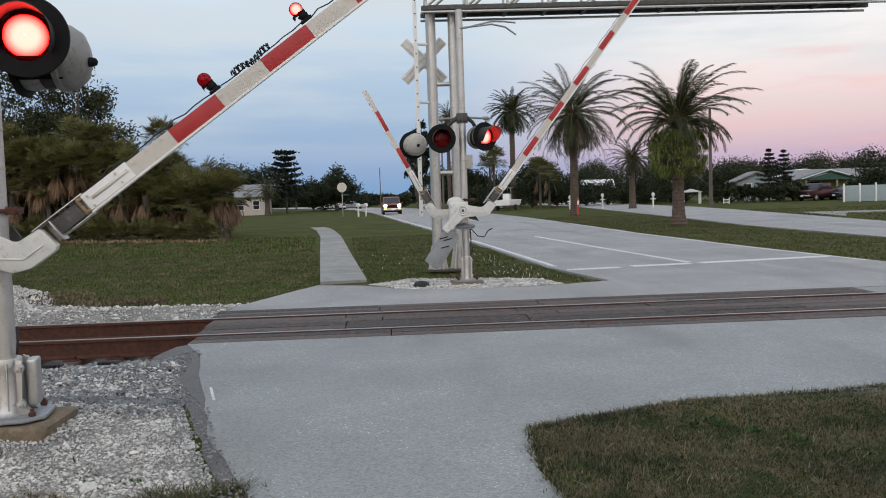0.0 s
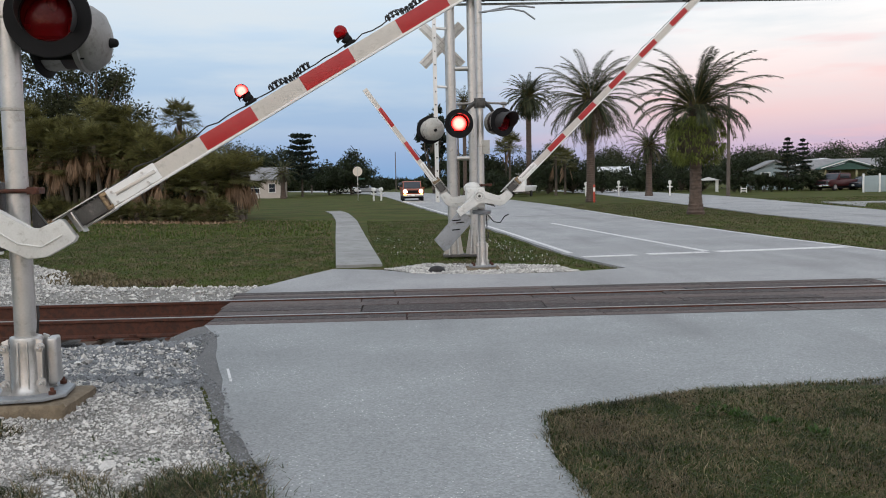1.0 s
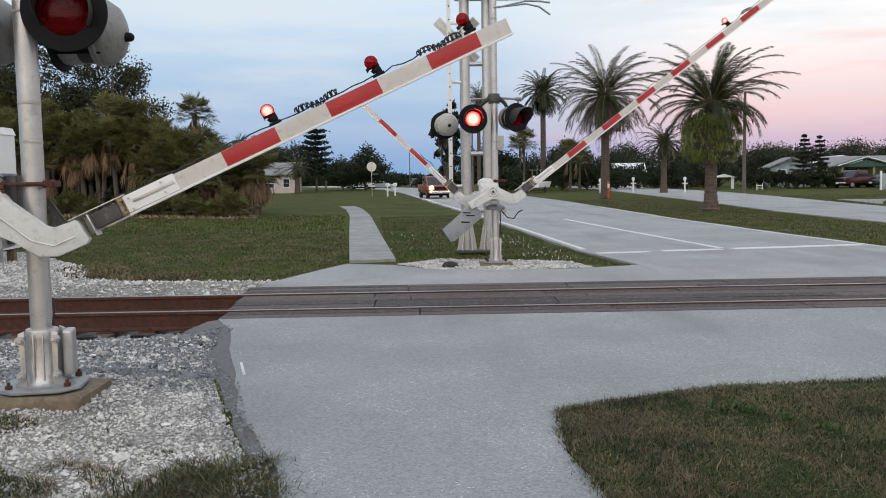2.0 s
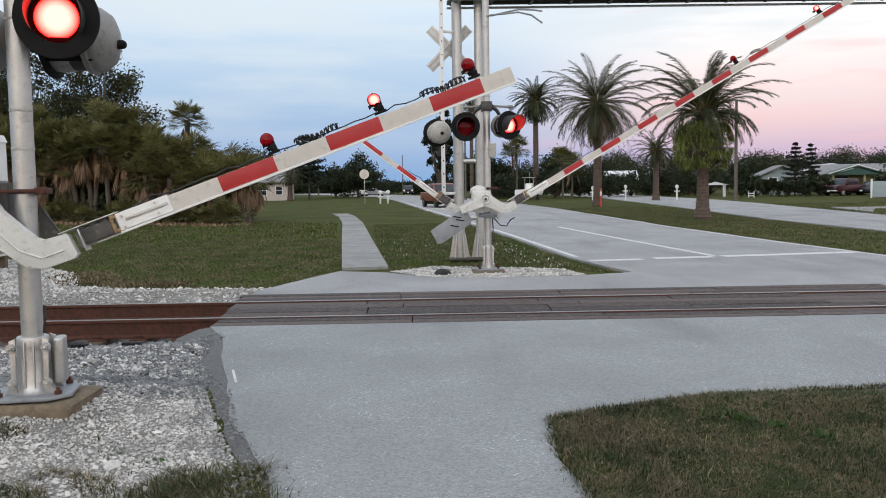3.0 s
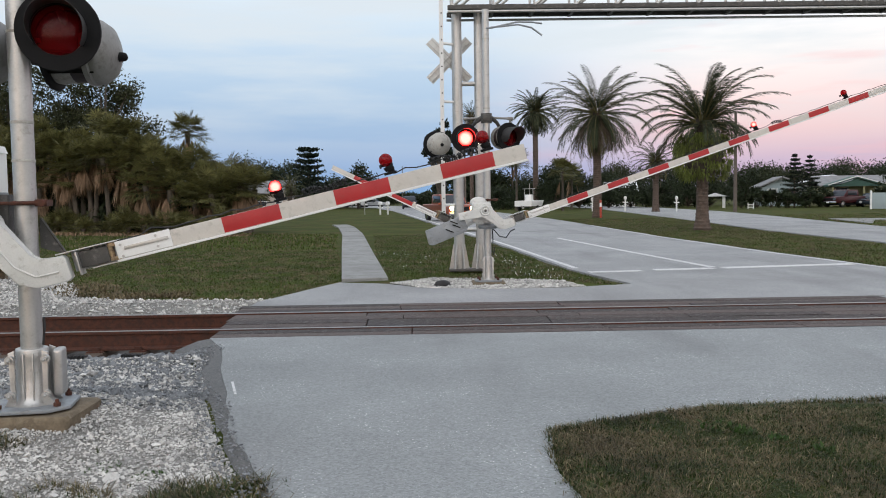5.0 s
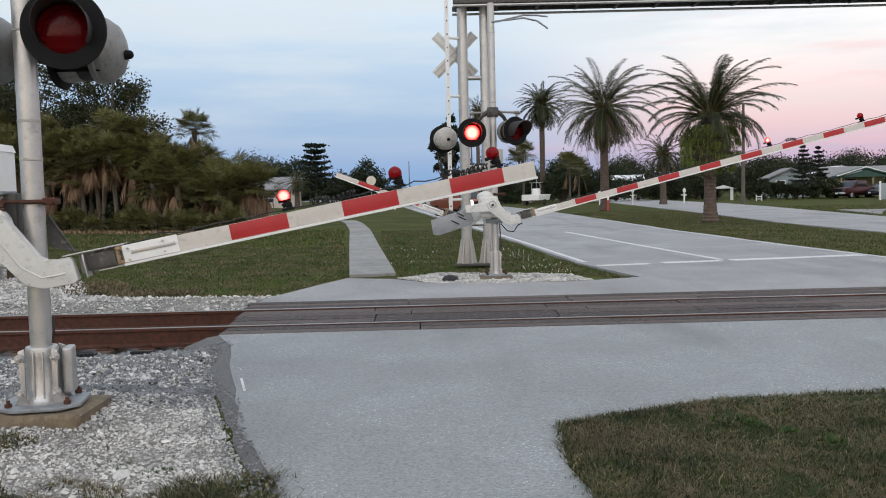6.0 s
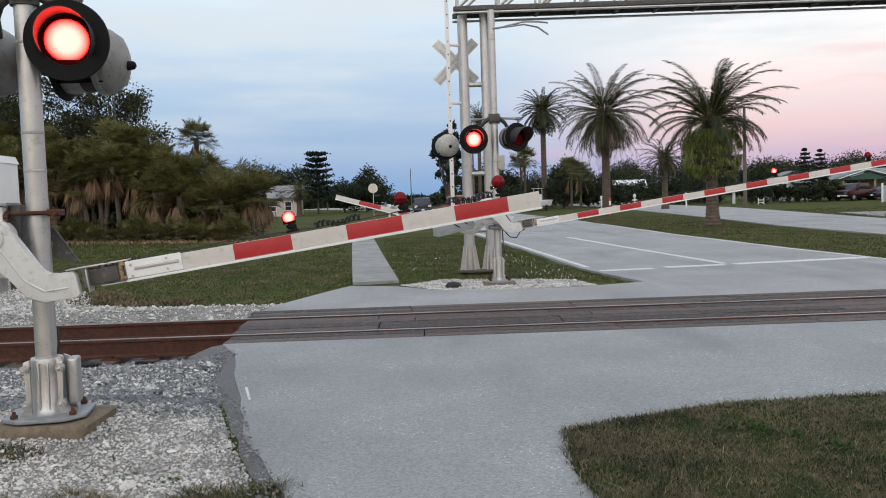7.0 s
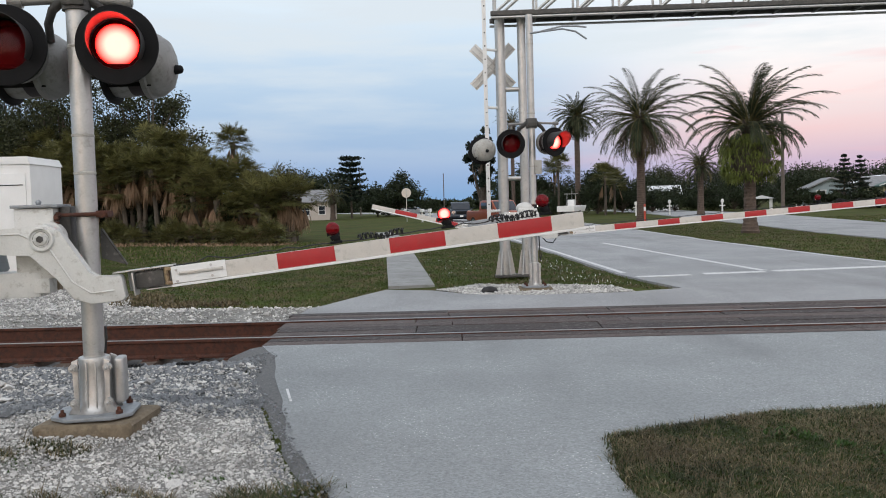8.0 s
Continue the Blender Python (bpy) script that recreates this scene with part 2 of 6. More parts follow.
M_LEAF = leafy("tree_leaves", (.026, .036, .017), .5, .2)
M_LEAF2 = leafy("olive_tree_leaves", (.043, .048, .022), .5, .2)
M_PINE = leafy("pine_needles", (.014, .023, .015), .4, .1)
M_GLASS = mat("dark_window_glass", (.03, .035, .045), .08, 0, .1, 2, 40, 0)
M_ROOF = mat("grey_shingles", (.22, .22, .225), .9, 0, .25, 3, 30, .4)
M_TURF = leafy("mown_turf_blades", (.066, .092, .020), .45, .25)
M_VISOR = mat("visor_enamel", (.028, .026, .026), .6, 0, .15, 6, 60, .05)
M_HOUSING = mat("grey_lamp_housing", (.25, .245, .235), .5, .3, .15, 6, 60, .1, (.17, .16, .15), .3)
M_STRAW = leafy("straw_grass_blades", (.27, .225, .13), .4, .2)
M_BALLASTBED = mat("ballast_dust", (.085, .08, .076), .95, 0, .4, 2, 60, .8, (.06, .05, .045), .4)
M_RUSTBALLAST = mat("rust_stained_ballast", (.075, .05, .04), .95, 0, .35, 3, 80, .3, island=True)
M_BRASS = mat("grimy_brass", (.30, .22, .13), .5, .4, .25, 9, 90, .2, (.10, .06, .04), .35)
M_CHANNEL = mat("dark_steel_channel", (.075, .072, .068), .6, .3, .3, 7, 90, .2, (.16, .15, .14), .2)
M_STEEL = mat("dull_steel_plate", (.27, .29, .31), .5, .4, .15, 5, 60, .1, (.2, .21, .22), .25)
M_LAMPGLASS = tinted("red_lamp_glass", (1, .10, .07), .30)
M_GLOBE = tinted("red_globe_glass", (.72, .035, .04), .42)
M_REFLECT = mat("red_reflector", (.010, .001, .001), .5, 0, .3, 20, 80, .1)
M_HOT = glowing("lit_signal_lamp", (17, .12, .10), (24, 14, 16), 1.0, .150, .145)
M_HOTSMALL = glowing("lit_gate_lamp", (20, .3, .2), (44, 44, 32), 1.0, .050, .044)
M_HEAD = glowing("lit_headlamp", (30, 20, 10), (60, 50, 34), 1.0, .17)
M_MARKER = glowing("lit_amber_marker", (9, 2.6, .3), (14, 5, .6), 1.0, .12)


# ---- mesh tools ----
def mesh_of(bm, name, material, smooth=False):
    me = bpy.data.meshes.new(name)
    bmesh.ops.recalc_face_normals(bm, faces=bm.faces)
    bm.to_mesh(me)
    bm.free()
    for m in (material if isinstance(material, (list, tuple)) else [material]):
        me.materials.append(m)
    if smooth:
        me.shade_smooth()
        me.set_sharp_from_angle(angle=radians(40))
    return me


def part(name, bm, material, parent=None, label="", smooth=True, at=None):
    ob = new(name, mesh_of(bm, name, material, smooth) if isinstance(bm, bmesh.types.BMesh) else bm)
    if parent:
        ob.parent = parent
    if at is not None:
        ob.matrix_basis = at
    if label:
        ob["label"] = label
    return ob


def thing(name, m, label, category, group=""):
    ob = new(name)
    ob.matrix_basis = m
    return tagged(ob, label, category, group)


def box(bm, c, s, bevel=0., rot=None, seg=2):
    r = bmesh.ops.create_cube(bm, size=1)
    vs = r["verts"]
    m = Matrix.Translation(c) @ (rot or Matrix()) @ Matrix.Diagonal((*s, 1))
    bmesh.ops.transform(bm, matrix=m, verts=vs)
    if bevel:
        es = list({e for v in vs for e in v.link_edges})
        bmesh.ops.bevel(bm, geom=es, offset=bevel, segments=seg, affect="EDGES", profile=.6)
    return bm


def rod(bm, a, b, r0, r1=None, seg=16, caps=True):
    a, b = Vector(a), Vector(b)
    d = b - a
    m = Matrix.Translation((a + b) / 2) @ d.to_track_quat("Z", "Y").to_matrix().to_4x4()
    bmesh.ops.create_cone(bm, cap_ends=caps, segments=seg, radius1=r0, radius2=r0 if r1 is None else r1, depth=d.length, matrix=m)
    return bm


def ball(bm, c, r, u=16, v=10, squash=(1, 1, 1)):
    bmesh.ops.create_uvsphere(bm, u_segments=u, v_segments=v, radius=r, matrix=Matrix.Translation(c) @ Matrix.Diagonal((*squash, 1)))
    return bm


def tube(bm, pts, r, seg=8):
    """A bent pipe through the points; r: one radius, or one for each."""
    pts = [Vector(p) for p in pts]
    rings = []
    for i, p in enumerate(pts):
        d = (pts[min(i + 1, len(pts) - 1)] - pts[max(i - 1, 0)]).normalized()
        q = d.to_track_quat("Z", "Y")
        rad = r[i] if isinstance(r, (list, tuple)) else r
        rings.append([bm.verts.new(p + q @ Vector((math.cos(2 * math.pi * k / seg) * rad, math.sin(2 * math.pi * k / seg) * rad, 0))) for k in range(seg)])
    for a, b in zip(rings, rings[1:]):
        for k in range(seg):
            bm.faces.new((a[k], a[(k + 1) % seg], b[(k + 1) % seg], b[k]))
    bm.faces.new(list(reversed(rings[0])))
    bm.faces.new(rings[-1])
    return bm


def prism(bm, outline, lo, hi, axes="xz", bevel=0.):
    """An outline of (u, v) swept along the third axis from lo to hi."""
    def put(u, v, w):
        return {"xz": (u, w, v), "xy": (u, v, w), "yz": (w, u, v)}[axes]
    a = [bm.verts.new(put(u, v, lo)) for u, v in outline]
    b = [bm.verts.new(put(u, v, hi)) for u, v in outline]
    n = len(a)
    fa = bm.faces.new(a)
    fb = bm.faces.new(list(reversed(b)))
    for i in range(n):
        bm.faces.new((a[i], b[i], b[(i + 1) % n], a[(i + 1) % n]))
    if bevel:
        es = list({e for f in (fa, fb) for e in f.edges})
        bmesh.ops.bevel(bm, geom=es, offset=bevel, segments=2, affect="EDGES", profile=.6)
    bm.normal_update()
    big = [f for f in bm.faces if len(f.verts) > 4]
    bmesh.ops.triangulate(bm, faces=big)
    return bm


def lathe(bm, rings, seg=32, axis="y", centre=(0, 0, 0)):
    """Rings of (along, radius) turned round the axis."""
    rows = []
    for d, r in rings:
        row = []
        for k in range(seg):
            c, s = math.cos(2 * math.pi * k / seg) * r, math.sin(2 * math.pi * k / seg) * r
            p = (c, d, s) if axis == "y" else (c, s, d)
            row.append(bm.verts.new(Vector(p) + Vector(centre)))
        rows.append(row)
    for a, b in zip(rows, rows[1:]):
        for k in range(seg):
            bm.faces.new((a[k], a[(k + 1) % seg], b[(k + 1) % seg], b[k]))
    return bm


def raw(name, verts, faces, materials, index=None, smooth=False):
    """A mesh out of computed arrays of points and faces."""
    me = bpy.data.meshes.new(name)
    me.from_pydata(np.asarray(verts).tolist(), [], np.asarray(faces).tolist())
    for m in materials if isinstance(materials, (list, tuple)) else [materials]:
        me.materials.append(m)
    if index is not None:
        me.polygons.foreach_set("material_index", np.asarray(index, dtype=np.int32))
    if smooth:
        me.shade_smooth()
    me.update()
    return me


def slab(name, outline, top, thick, material, label, flare=0.):
    """A piece of paving with real edges; flare: how far its foot spreads."""
    bm = bmesh.new()
    a = [bm.verts.new((x, y, top)) for x, y in outline]
    n = len(a)
    cx, cy = sum(p[0] for p in outline) / n, sum(p[1] for p in outline) / n
    b = []
    for x, y in outline:
        d = Vector((x - cx, y - cy)).normalized() * flare
        b.append(bm.verts.new((x + d.x, y + d.y, top - thick)))
    f = bm.faces.new(a)
    for i in range(n):
        bm.faces.new((a[i], b[i], b[(i + 1) % n], a[(i + 1) % n]))
    bm.normal_update()
    bmesh.ops.triangulate(bm, faces=[f])
    ob = part(name, bm, material, smooth=False)
    return tagged(ob, label, name.split("_")[0], kind="structure")


def inside(x, y, poly):
    c = np.zeros(np.shape(x), bool)
    for (x0, y0), (x1, y1) in zip(poly, poly[1:] + poly[:1]):
        c ^= ((y0 > y) != (y1 > y)) & (x < (x1 - x0) * (y - y0) / (y1 - y0 + 1e-12) + x0)
    return c


# ---- the large structure ----
RNG = np.random.default_rng(7)


def worn(pts, step=.35, rough=.04, closed=False):
    """A polyline with points every step, slightly ragged."""
    rs = random.Random(len(pts) * 7 + int(abs(pts[0][0]) * 100))
    out = []
    for (x0, y0), (x1, y1) in zip(pts, pts[1:]):
        n = max(1, int(math.hypot(x1 - x0, y1 - y0) / step))
        for i in range(n):
            t = i / n
            j = rough if i else 0
            out.append((x0 + (x1 - x0) * t + rs.uniform(-j, j), y0 + (y1 - y0) * t + rs.uniform(-j, j)))
    out.append(pts[-1])
    return out


NEAR_EDGE = [(-2.62, 10.12), (-2.3, 9.4), (-1.85, 7.6), (-1.34, 5.75), (-.92, 4.75), (-.45, 3.2), (-.2, 0), (-.2, -8)]
LAWN_EDGE = [(1.0, -8), (.95, 2.0), (.84, 4.5), (.80, 5.3), (.86, 5.86), (1.5, 6.12), (2.24, 6.40), (3.46, 6.52), (5.2, 6.9), (9, 7.6), (40, 11)]
NEAR_POLY = list(reversed(worn(NEAR_EDGE))) + [(40, 10.12)] + list(reversed(worn(LAWN_EDGE, .3, .05)))
slab("road_near", NEAR_POLY, 0, .16, M_ROAD, "pale worn asphalt with exposed aggregate before the track", .0)

# the broken edge of the asphalt slopes down to the gravel
bm = bmesh.new()
run = worn(NEAR_EDGE, .3, .03)
rows_ = []
for i, (x, y) in enumerate(run):
    j = random.Random(i)
    w0 = .16 + j.uniform(-.03, .06) + .18 * max(0, (y - 5) / 5)
    rows_.append([bm.verts.new(p) for p in ((x + .05, y, -.002), (x - w0 * .35, y - .02, -.03), (x - w0, y - .06, -.13), (x - w0 - .05, y - .06, -.2))])
for a, b in zip(rows_, rows_[1:]):
    for k in range(3):
        bm.faces.new((a[k], a[k + 1], b[k + 1], b[k]))
M_EDGE = asphalt("broken_asphalt_edge", (.13, .13, .13), (.4, .4, .39), (.08, .08, .08))
tagged(part("road_shoulder", bm, M_EDGE), "dark broken asphalt edge sloping to the gravel", "road", kind="structure")

scatter_edge = [(x - .28, y) for x, y in NEAR_EDGE[:6]] + [(x + .02, y) for x, y in reversed(NEAR_EDGE[:6])]

# far side: apron, road that bends away, and the island round the far signal
ISLAND = [(3.78, 15.5), (2.66, 15.05), (1.24, 14.95), (-.17, 15.4), (-.80, 16.2), (-1.73, 16.6)]
ROAD_L = [(3.78, 15.5), (3.15, 18.9), (2.5, 28.), (1.5, 40), (-.3, 60), (-2.4, 85), (-4.2, 105), (-8, 135), (-22, 190), (-40, 240)]
ROAD_R = [(10.5, 13.12), (10.3, 14.4), (10.02, 17.2), (9.55, 22.8), (9.1, 31.4), (8.95, 45), (8.75, 58), (8.1, 72), (6.8, 92), (4, 120), (-2, 150), (-14, 195), (-31, 245)]
FAR_POLY = [(-2.75, 13.12)] + worn(ROAD_R, 1.2, .05) + list(reversed(worn(ROAD_L, 1.5, .04)))[:-1] + worn(ISLAND, .3, .04) + [(-2.1, 15.6), (-2.75, 13.6)]
slab("road_far", FAR_POLY, 0, .14, M_ROAD2, "pale grey asphalt road that bends away beyond the track")
SIDE = [(40, 13.12), (10.5, 13.12), (10.5, 14.2), (11.3, 14.5), (13, 16.5), (14.2, 20), (14.6, 25.3), (14.75, 36), (16.0, 48), (18.4, 78), (20, 97), (20, 140), (27, 140), (27.5, 100), (26.4, 76), (24.6, 62), (20.55, 35.3), (19.2, 25), (20.5, 19.5), (40, 17)]
slab("road_side", SIDE, -.004, .12, M_ROAD2, "pale grey asphalt side street beyond the palm median")
slab("road_infill", [(7.1, 10.125), (40, 10.125), (40, 13.115), (7.1, 13.115)], -.012, .1, M_ROAD, "worn asphalt between and beside the rails")

# concrete walk beyond the track
CENTRE = [(-1.28, 17.3), (-2.2, 26.5), (-3.45, 39.3), (-4.6, 48.5), (-5.6, 54)]
walkway = tagged(new("pavement_walk"), "old grey concrete sidewalk across the grass", "pavement", kind="structure")
pts, k = [], 0
dense = worn(CENTRE, .1, 0)
acc = 0
for (x0, y0), (x1, y1) in zip(dense, dense[1:]):
    if acc <= 0:
        pts.append((x0, y0))
        acc = 1.85
    acc -= math.hypot(x1 - x0, y1 - y0)
for (a, b) in zip(pts, pts[1:]):
    a, b = Vector((*a, 0)), Vector((*b, 0))
    d = (b - a).normalized()
    s = Vector((-d.y, d.x, 0)) * .475
    a, b = a + d * .006, b - d * .006
    bm = bmesh.new()
    z = random.uniform(-.006, .006)
    prism(bm, [((p.x), (p.y)) for p in (a + s, a - s, b - s, b + s)], -.1, z, "xy")
    part("slab", bm, M_WALK, walkway, smooth=False)

# markings
def line(name, pts, width, label):
    bm = bmesh.new()
    for a, b in zip(pts, pts[1:]):
        a, b = Vector((*a, 0)), Vector((*b, 0))
        s = Vector((-(b - a).y, (b - a).x, 0)).normalized() * width / 2
        prism(bm, [(p.x, p.y) for p in (a + s, a - s, b - s, b + s)], .002, .006, "xy")
    ob = part(name, bm, M_LINE, smooth=False)
    tagged(ob, label, "road marking", kind="structure")


line("stop_line", [(3.45, 17.9), (4.6, 18.02)], .30, "worn white stop line painted on the asphalt")
line("stop_line_2", [(4.92, 18.2), (6.25, 18.33)], .34, "worn white stop line painted on the asphalt")
line("stop_line_3", [(6.5, 18.42), (9.6, 18.88)], .36, "worn white stop line painted on the asphalt")
line("lane_line", [(5.02, 32.4), (5.75, 24.5), (6.34, 18.6)], .16, "white lane line painted on the road")
line("edge_line", [(3.35, 18.9), (2.72, 28), (1.75, 40), (-.02, 60), (-2.1, 85)], .13, "worn white edge line along the road")

line("edge_line_2", [(9.85, 17.6), (9.38, 22.8), (8.95, 31.4), (8.8, 45)], .10, "worn white edge line along the median")
line("paint_scuff", [(-1.78, 7.62), (-1.64, 7.12)], .022, "short white paint scuff on the asphalt")

# ground: one sheet to the horizon
def ground_height(x, y):
    near = -.045 + .018 * np.sin(x * 1.7 + y * .6) * np.sin(y * 1.3 - x * .4)
    left = np.clip((-1.0 - x) / 1.2, 0, 1) * np.clip((9.6 - y) / 1.2, 0, 1)
    track = np.clip((-2.3 - x) / .5, 0, 1) * np.clip(1 - np.abs(y - 11.5) / 2.4, 0, 1)
    deck = np.clip((x + 2.6) / .3, 0, 1) * np.clip((7.0 - x) / .3, 0, 1) * np.clip((1.5 - np.abs(y - 11.6)) / .4, 0, 1) * .2
    mound = .19 * np.exp(-((x + 3.1) ** 2 + (y - 6.4) ** 2) / 1.3)
    lawn = np.clip((x - .6) / .5, 0, 1) * np.clip((6.6 - y) / .4, 0, 1) * .06
    return near - left * .07 - np.clip(track * 1.6, 0, 1) * .29 + lawn + mound - deck


def build_ground():
    xs = np.concatenate([[-3000, -900, -300, -120, -60], np.arange(-36, 44.1, .5), [60, 120, 300, 900, 3000]])
    ys = np.concatenate([[-3000, -600, -100, -30], np.arange(-10, 60.1, .5), np.arange(64, 180, 8), [260, 600, 1500, 3000]])
    X, Y = np.meshgrid(xs, ys)
    Z = ground_height(X, Y)
    v = np.stack([X, Y, Z], -1).reshape(-1, 3)
    w = len(xs)
    f = [(j * w + i, j * w + i + 1, (j + 1) * w + i + 1, (j + 1) * w + i) for j in range(len(ys) - 1) for i in range(w - 1)]
    g = new("ground", raw("ground", v, f, M_SOIL, smooth=True))
    tagged(g, "sandy soil under sparse green and dry turf", "ground", kind="structure")


build_ground()

# gravel beds
GRAVEL_NEAR = [(-1.0, 4.6), (-1.5, 5.9), (-2.0, 7.4), (-2.2, 8.2), (-9, 8.2), (-9, 5.6), (-3.9, 5.3), (-2.6, 4.4), (-1.6, 3.9)]
GRAVEL_TRACK = [(-2.35, 8.5), (-2.75, 10.1), (-2.85, 13.2), (-30, 13.2), (-30, 8.6)]
GRAVEL_SHOULDER = [(-2.75, 13.2), (-2.6, 14.3), (-4.4, 14.15), (-6.2, 15.0), (-7.1, 17.2), (-10.3, 21.2), (-16, 24), (-30, 25), (-30, 13.2)]
GRAVEL_ISLAND = [(2.9, 15.25), (1.24, 15.05), (-.17, 15.5), (-.75, 16.4), (.1, 17.3), (1.3, 17.0), (2.6, 16.2)]


def bed(name, poly, lift, label, material=None):
    bm = bmesh.new()
    f = bm.faces.new([bm.verts.new((x, y, 0)) for x, y in worn(poly + poly[:1], .4, .08)[:-1]])
    bm.normal_update()
    bmesh.ops.triangulate(bm, faces=[f])
    bmesh.ops.subdivide_edges(bm, edges=bm.edges, cuts=3, use_grid_fill=True)
    for v in bm.verts:
        v.co.z = float(ground_height(np.array(v.co.x), np.array(v.co.y))) + lift
    tagged(part(name, bm, material or M_BANK, smooth=True), label, "ground", kind="structure")


bed("ground_gravel_near", GRAVEL_NEAR, .012, "dusty white gravel bed beside the pavement")
bed("ground_gravel_shoulder", GRAVEL_SHOULDER, .016, "dusty white gravel shoulder along the track")
bed("ground_gravel_island", GRAVEL_ISLAND, .03, "dusty white gravel round the far signal")
bed("ground_ballast", GRAVEL_TRACK, .014, "grey track ballast bed", M_BALLASTBED)


def scatter(poly, n, seed):
    g = np.random.default_rng(seed)
    p = np.array(poly)
    lo, hi = p.min(0), p.max(0)
    out = np.zeros((0, 2))
    while len(out) < n:
        c = lo + (hi - lo) * g.random((n * 2, 2))
        out = np.vstack([out, c[inside(c[:, 0], c[:, 1], poly)]])
    return out[:n]


def stones(name, poly, n, size, material, seed, label, lift=0., spread=.34):
    """Broken stones, each an uneven lump."""
    g = np.random.default_rng(seed)
    c = scatter(poly, n, seed)
    z = ground_height(c[:, 0], c[:, 1]) + lift
    base = np.array([(1, 0, 0), (0, 1, 0), (-1, 0, 0), (0, -1, 0), (.3, .2, .8), (-.2, -.1, -.8), (.6, .6, .45), (-.6, .5, .4)])
    tri = np.array([(4, 6, 0), (4, 0, 3), (4, 3, 2), (4, 2, 7), (4, 7, 1), (4, 1, 6), (6, 1, 0), (7, 2, 1), (5, 1, 2), (5, 2, 3), (5, 3, 0), (5, 0, 1)])
    s = size * np.exp(g.normal(0, spread, n))[:, None, None] * g.uniform(.6, 1.3, (n, 1, 3))
    a = g.uniform(0, 6.283, n)
    v = (base + g.normal(0, .16, (n, 8, 3))) * s
    x = v[..., 0] * np.cos(a)[:, None] - v[..., 1] * np.sin(a)[:, None]
    y = v[..., 0] * np.sin(a)[:, None] + v[..., 1] * np.cos(a)[:, None]
    v = np.stack([x + c[:, :1], y + c[:, 1:], v[..., 2] + z[:, None] + s[:, 0, :1] * .25], -1).reshape(-1, 3)
    f = (tri[None] + (np.arange(n) * 8)[:, None, None]).reshape(-1, 3)
    tagged(new(name, raw(name, v, f, material)), label, "gravel", kind="stuff")


stones("white_gravel", GRAVEL_NEAR, 76000, .0080, M_STONE, 1, "loose white crushed stones beside the pavement", .012, .40)
stones("white_gravel", [(-1.9, 7.2), (-2.7, 10.1), (-9, 10.1), (-9, 7.2)], 30000, .0165, M_BALLAST, 2, "grey broken ballast stones beside the track", .012)
stones("white_gravel", [(-2.0, 7.5), (-2.4, 9.2), (-9, 9.2), (-9, 7.5)], 7000, .0105, M_STONE, 10, "white stones mixed into the grey ballast", .03, .5)
stones("white_gravel", [(-1.75, 6.6), (-2.1, 8.0), (-9, 8.0), (-9, 6.6)], 5000, .0105, M_BALLAST, 14, "grey stones mixed into the white gravel", .03, .5)
stones("loose_chippings", scatter_edge, 1500, .008, M_BALLAST, 6, "dark loose chippings on the broken asphalt edge", .05)
stones("track_ballast", [(-2.9, 10.6), (-3.0, 12.5), (-16, 12.5), (-16, 10.6)], 5200, .024, M_RUSTBALLAST, 3, "rust-stained broken ballast between the ties", -.02)
stones("track_ballast", [(-2.6, 9.4), (-2.8, 10.62), (-16, 10.62), (-16, 9.4)], 5600, .024, M_BALLAST, 8, "grey broken ballast outside the near rail", .0)
stones("track_ballast", [(-2.9, 12.45), (-3.0, 13.3), (-16, 13.3), (-16, 12.45)], 3000, .024, M_BALLAST, 9, "grey broken ballast outside the far rail", .014)
stones("white_gravel", [(-2.65, 13.25), (-2.6, 14.2), (-4.4, 14.15), (-6.2, 15.0), (-7.1, 17.2), (-10.3, 21.2), (-14, 22), (-14, 13.25)], 17000, .018, M_STONE, 4, "loose white stones along the far side of the track", .02)
stones("white_gravel", GRAVEL_ISLAND, 5000, .016, M_STONE, 5, "loose white stones round the far signal foot", .03)


def blades(name, pos, height, width, materials, seed, label, z=None, lean=.5, mats=None):
    """Grass: each blade a bent strip of three points and a tip."""
    g = np.random.default_rng(seed)
    n = len(pos)
    if z is None:
        z = ground_height(pos[:, 0], pos[:, 1])
    a = g.uniform(0, 6.283, n)
    h = height * np.exp(g.normal(0, .35, n))
    d = np.stack([np.cos(a), np.sin(a)], -1)
    s = np.stack([-d[:, 1], d[:, 0]], -1) * (width * g.uniform(.6, 1.3, n))[:, None]
    ln = (h * g.uniform(.1, lean * 2, n))[:, None]
    b = np.concatenate([pos, (z - .01)[:, None]], 1)
    def lift(p, k):
        return np.concatenate([p, (z + h * k)[:, None]], 1)
    v = np.stack([np.concatenate([pos - s, (z - .01)[:, None]], 1), np.concatenate([pos + s, (z - .01)[:, None]], 1),
                  lift(pos + d * ln * .35 + s * .8, .6), lift(pos + d * ln * .35 - s * .8, .6), lift(pos + d * ln, 1)], 1).reshape(-1, 3)
    o = (np.arange(n) * 5)[:, None]
    q = np.concatenate([o + np.array([0, 1, 2]), o + np.array([0, 2, 3]), o + np.array([3, 2, 4])])
    idx = None
    if mats is not None:
        idx = np.tile(mats, 3)
    tagged(new(name, raw(name, v, q, materials, idx)), label, "grass", kind="stuff")


def patchy(pos, scale, seed):
    return np.array([noise.noise(Vector((x * scale + seed, y * scale, seed))) for x, y in pos])


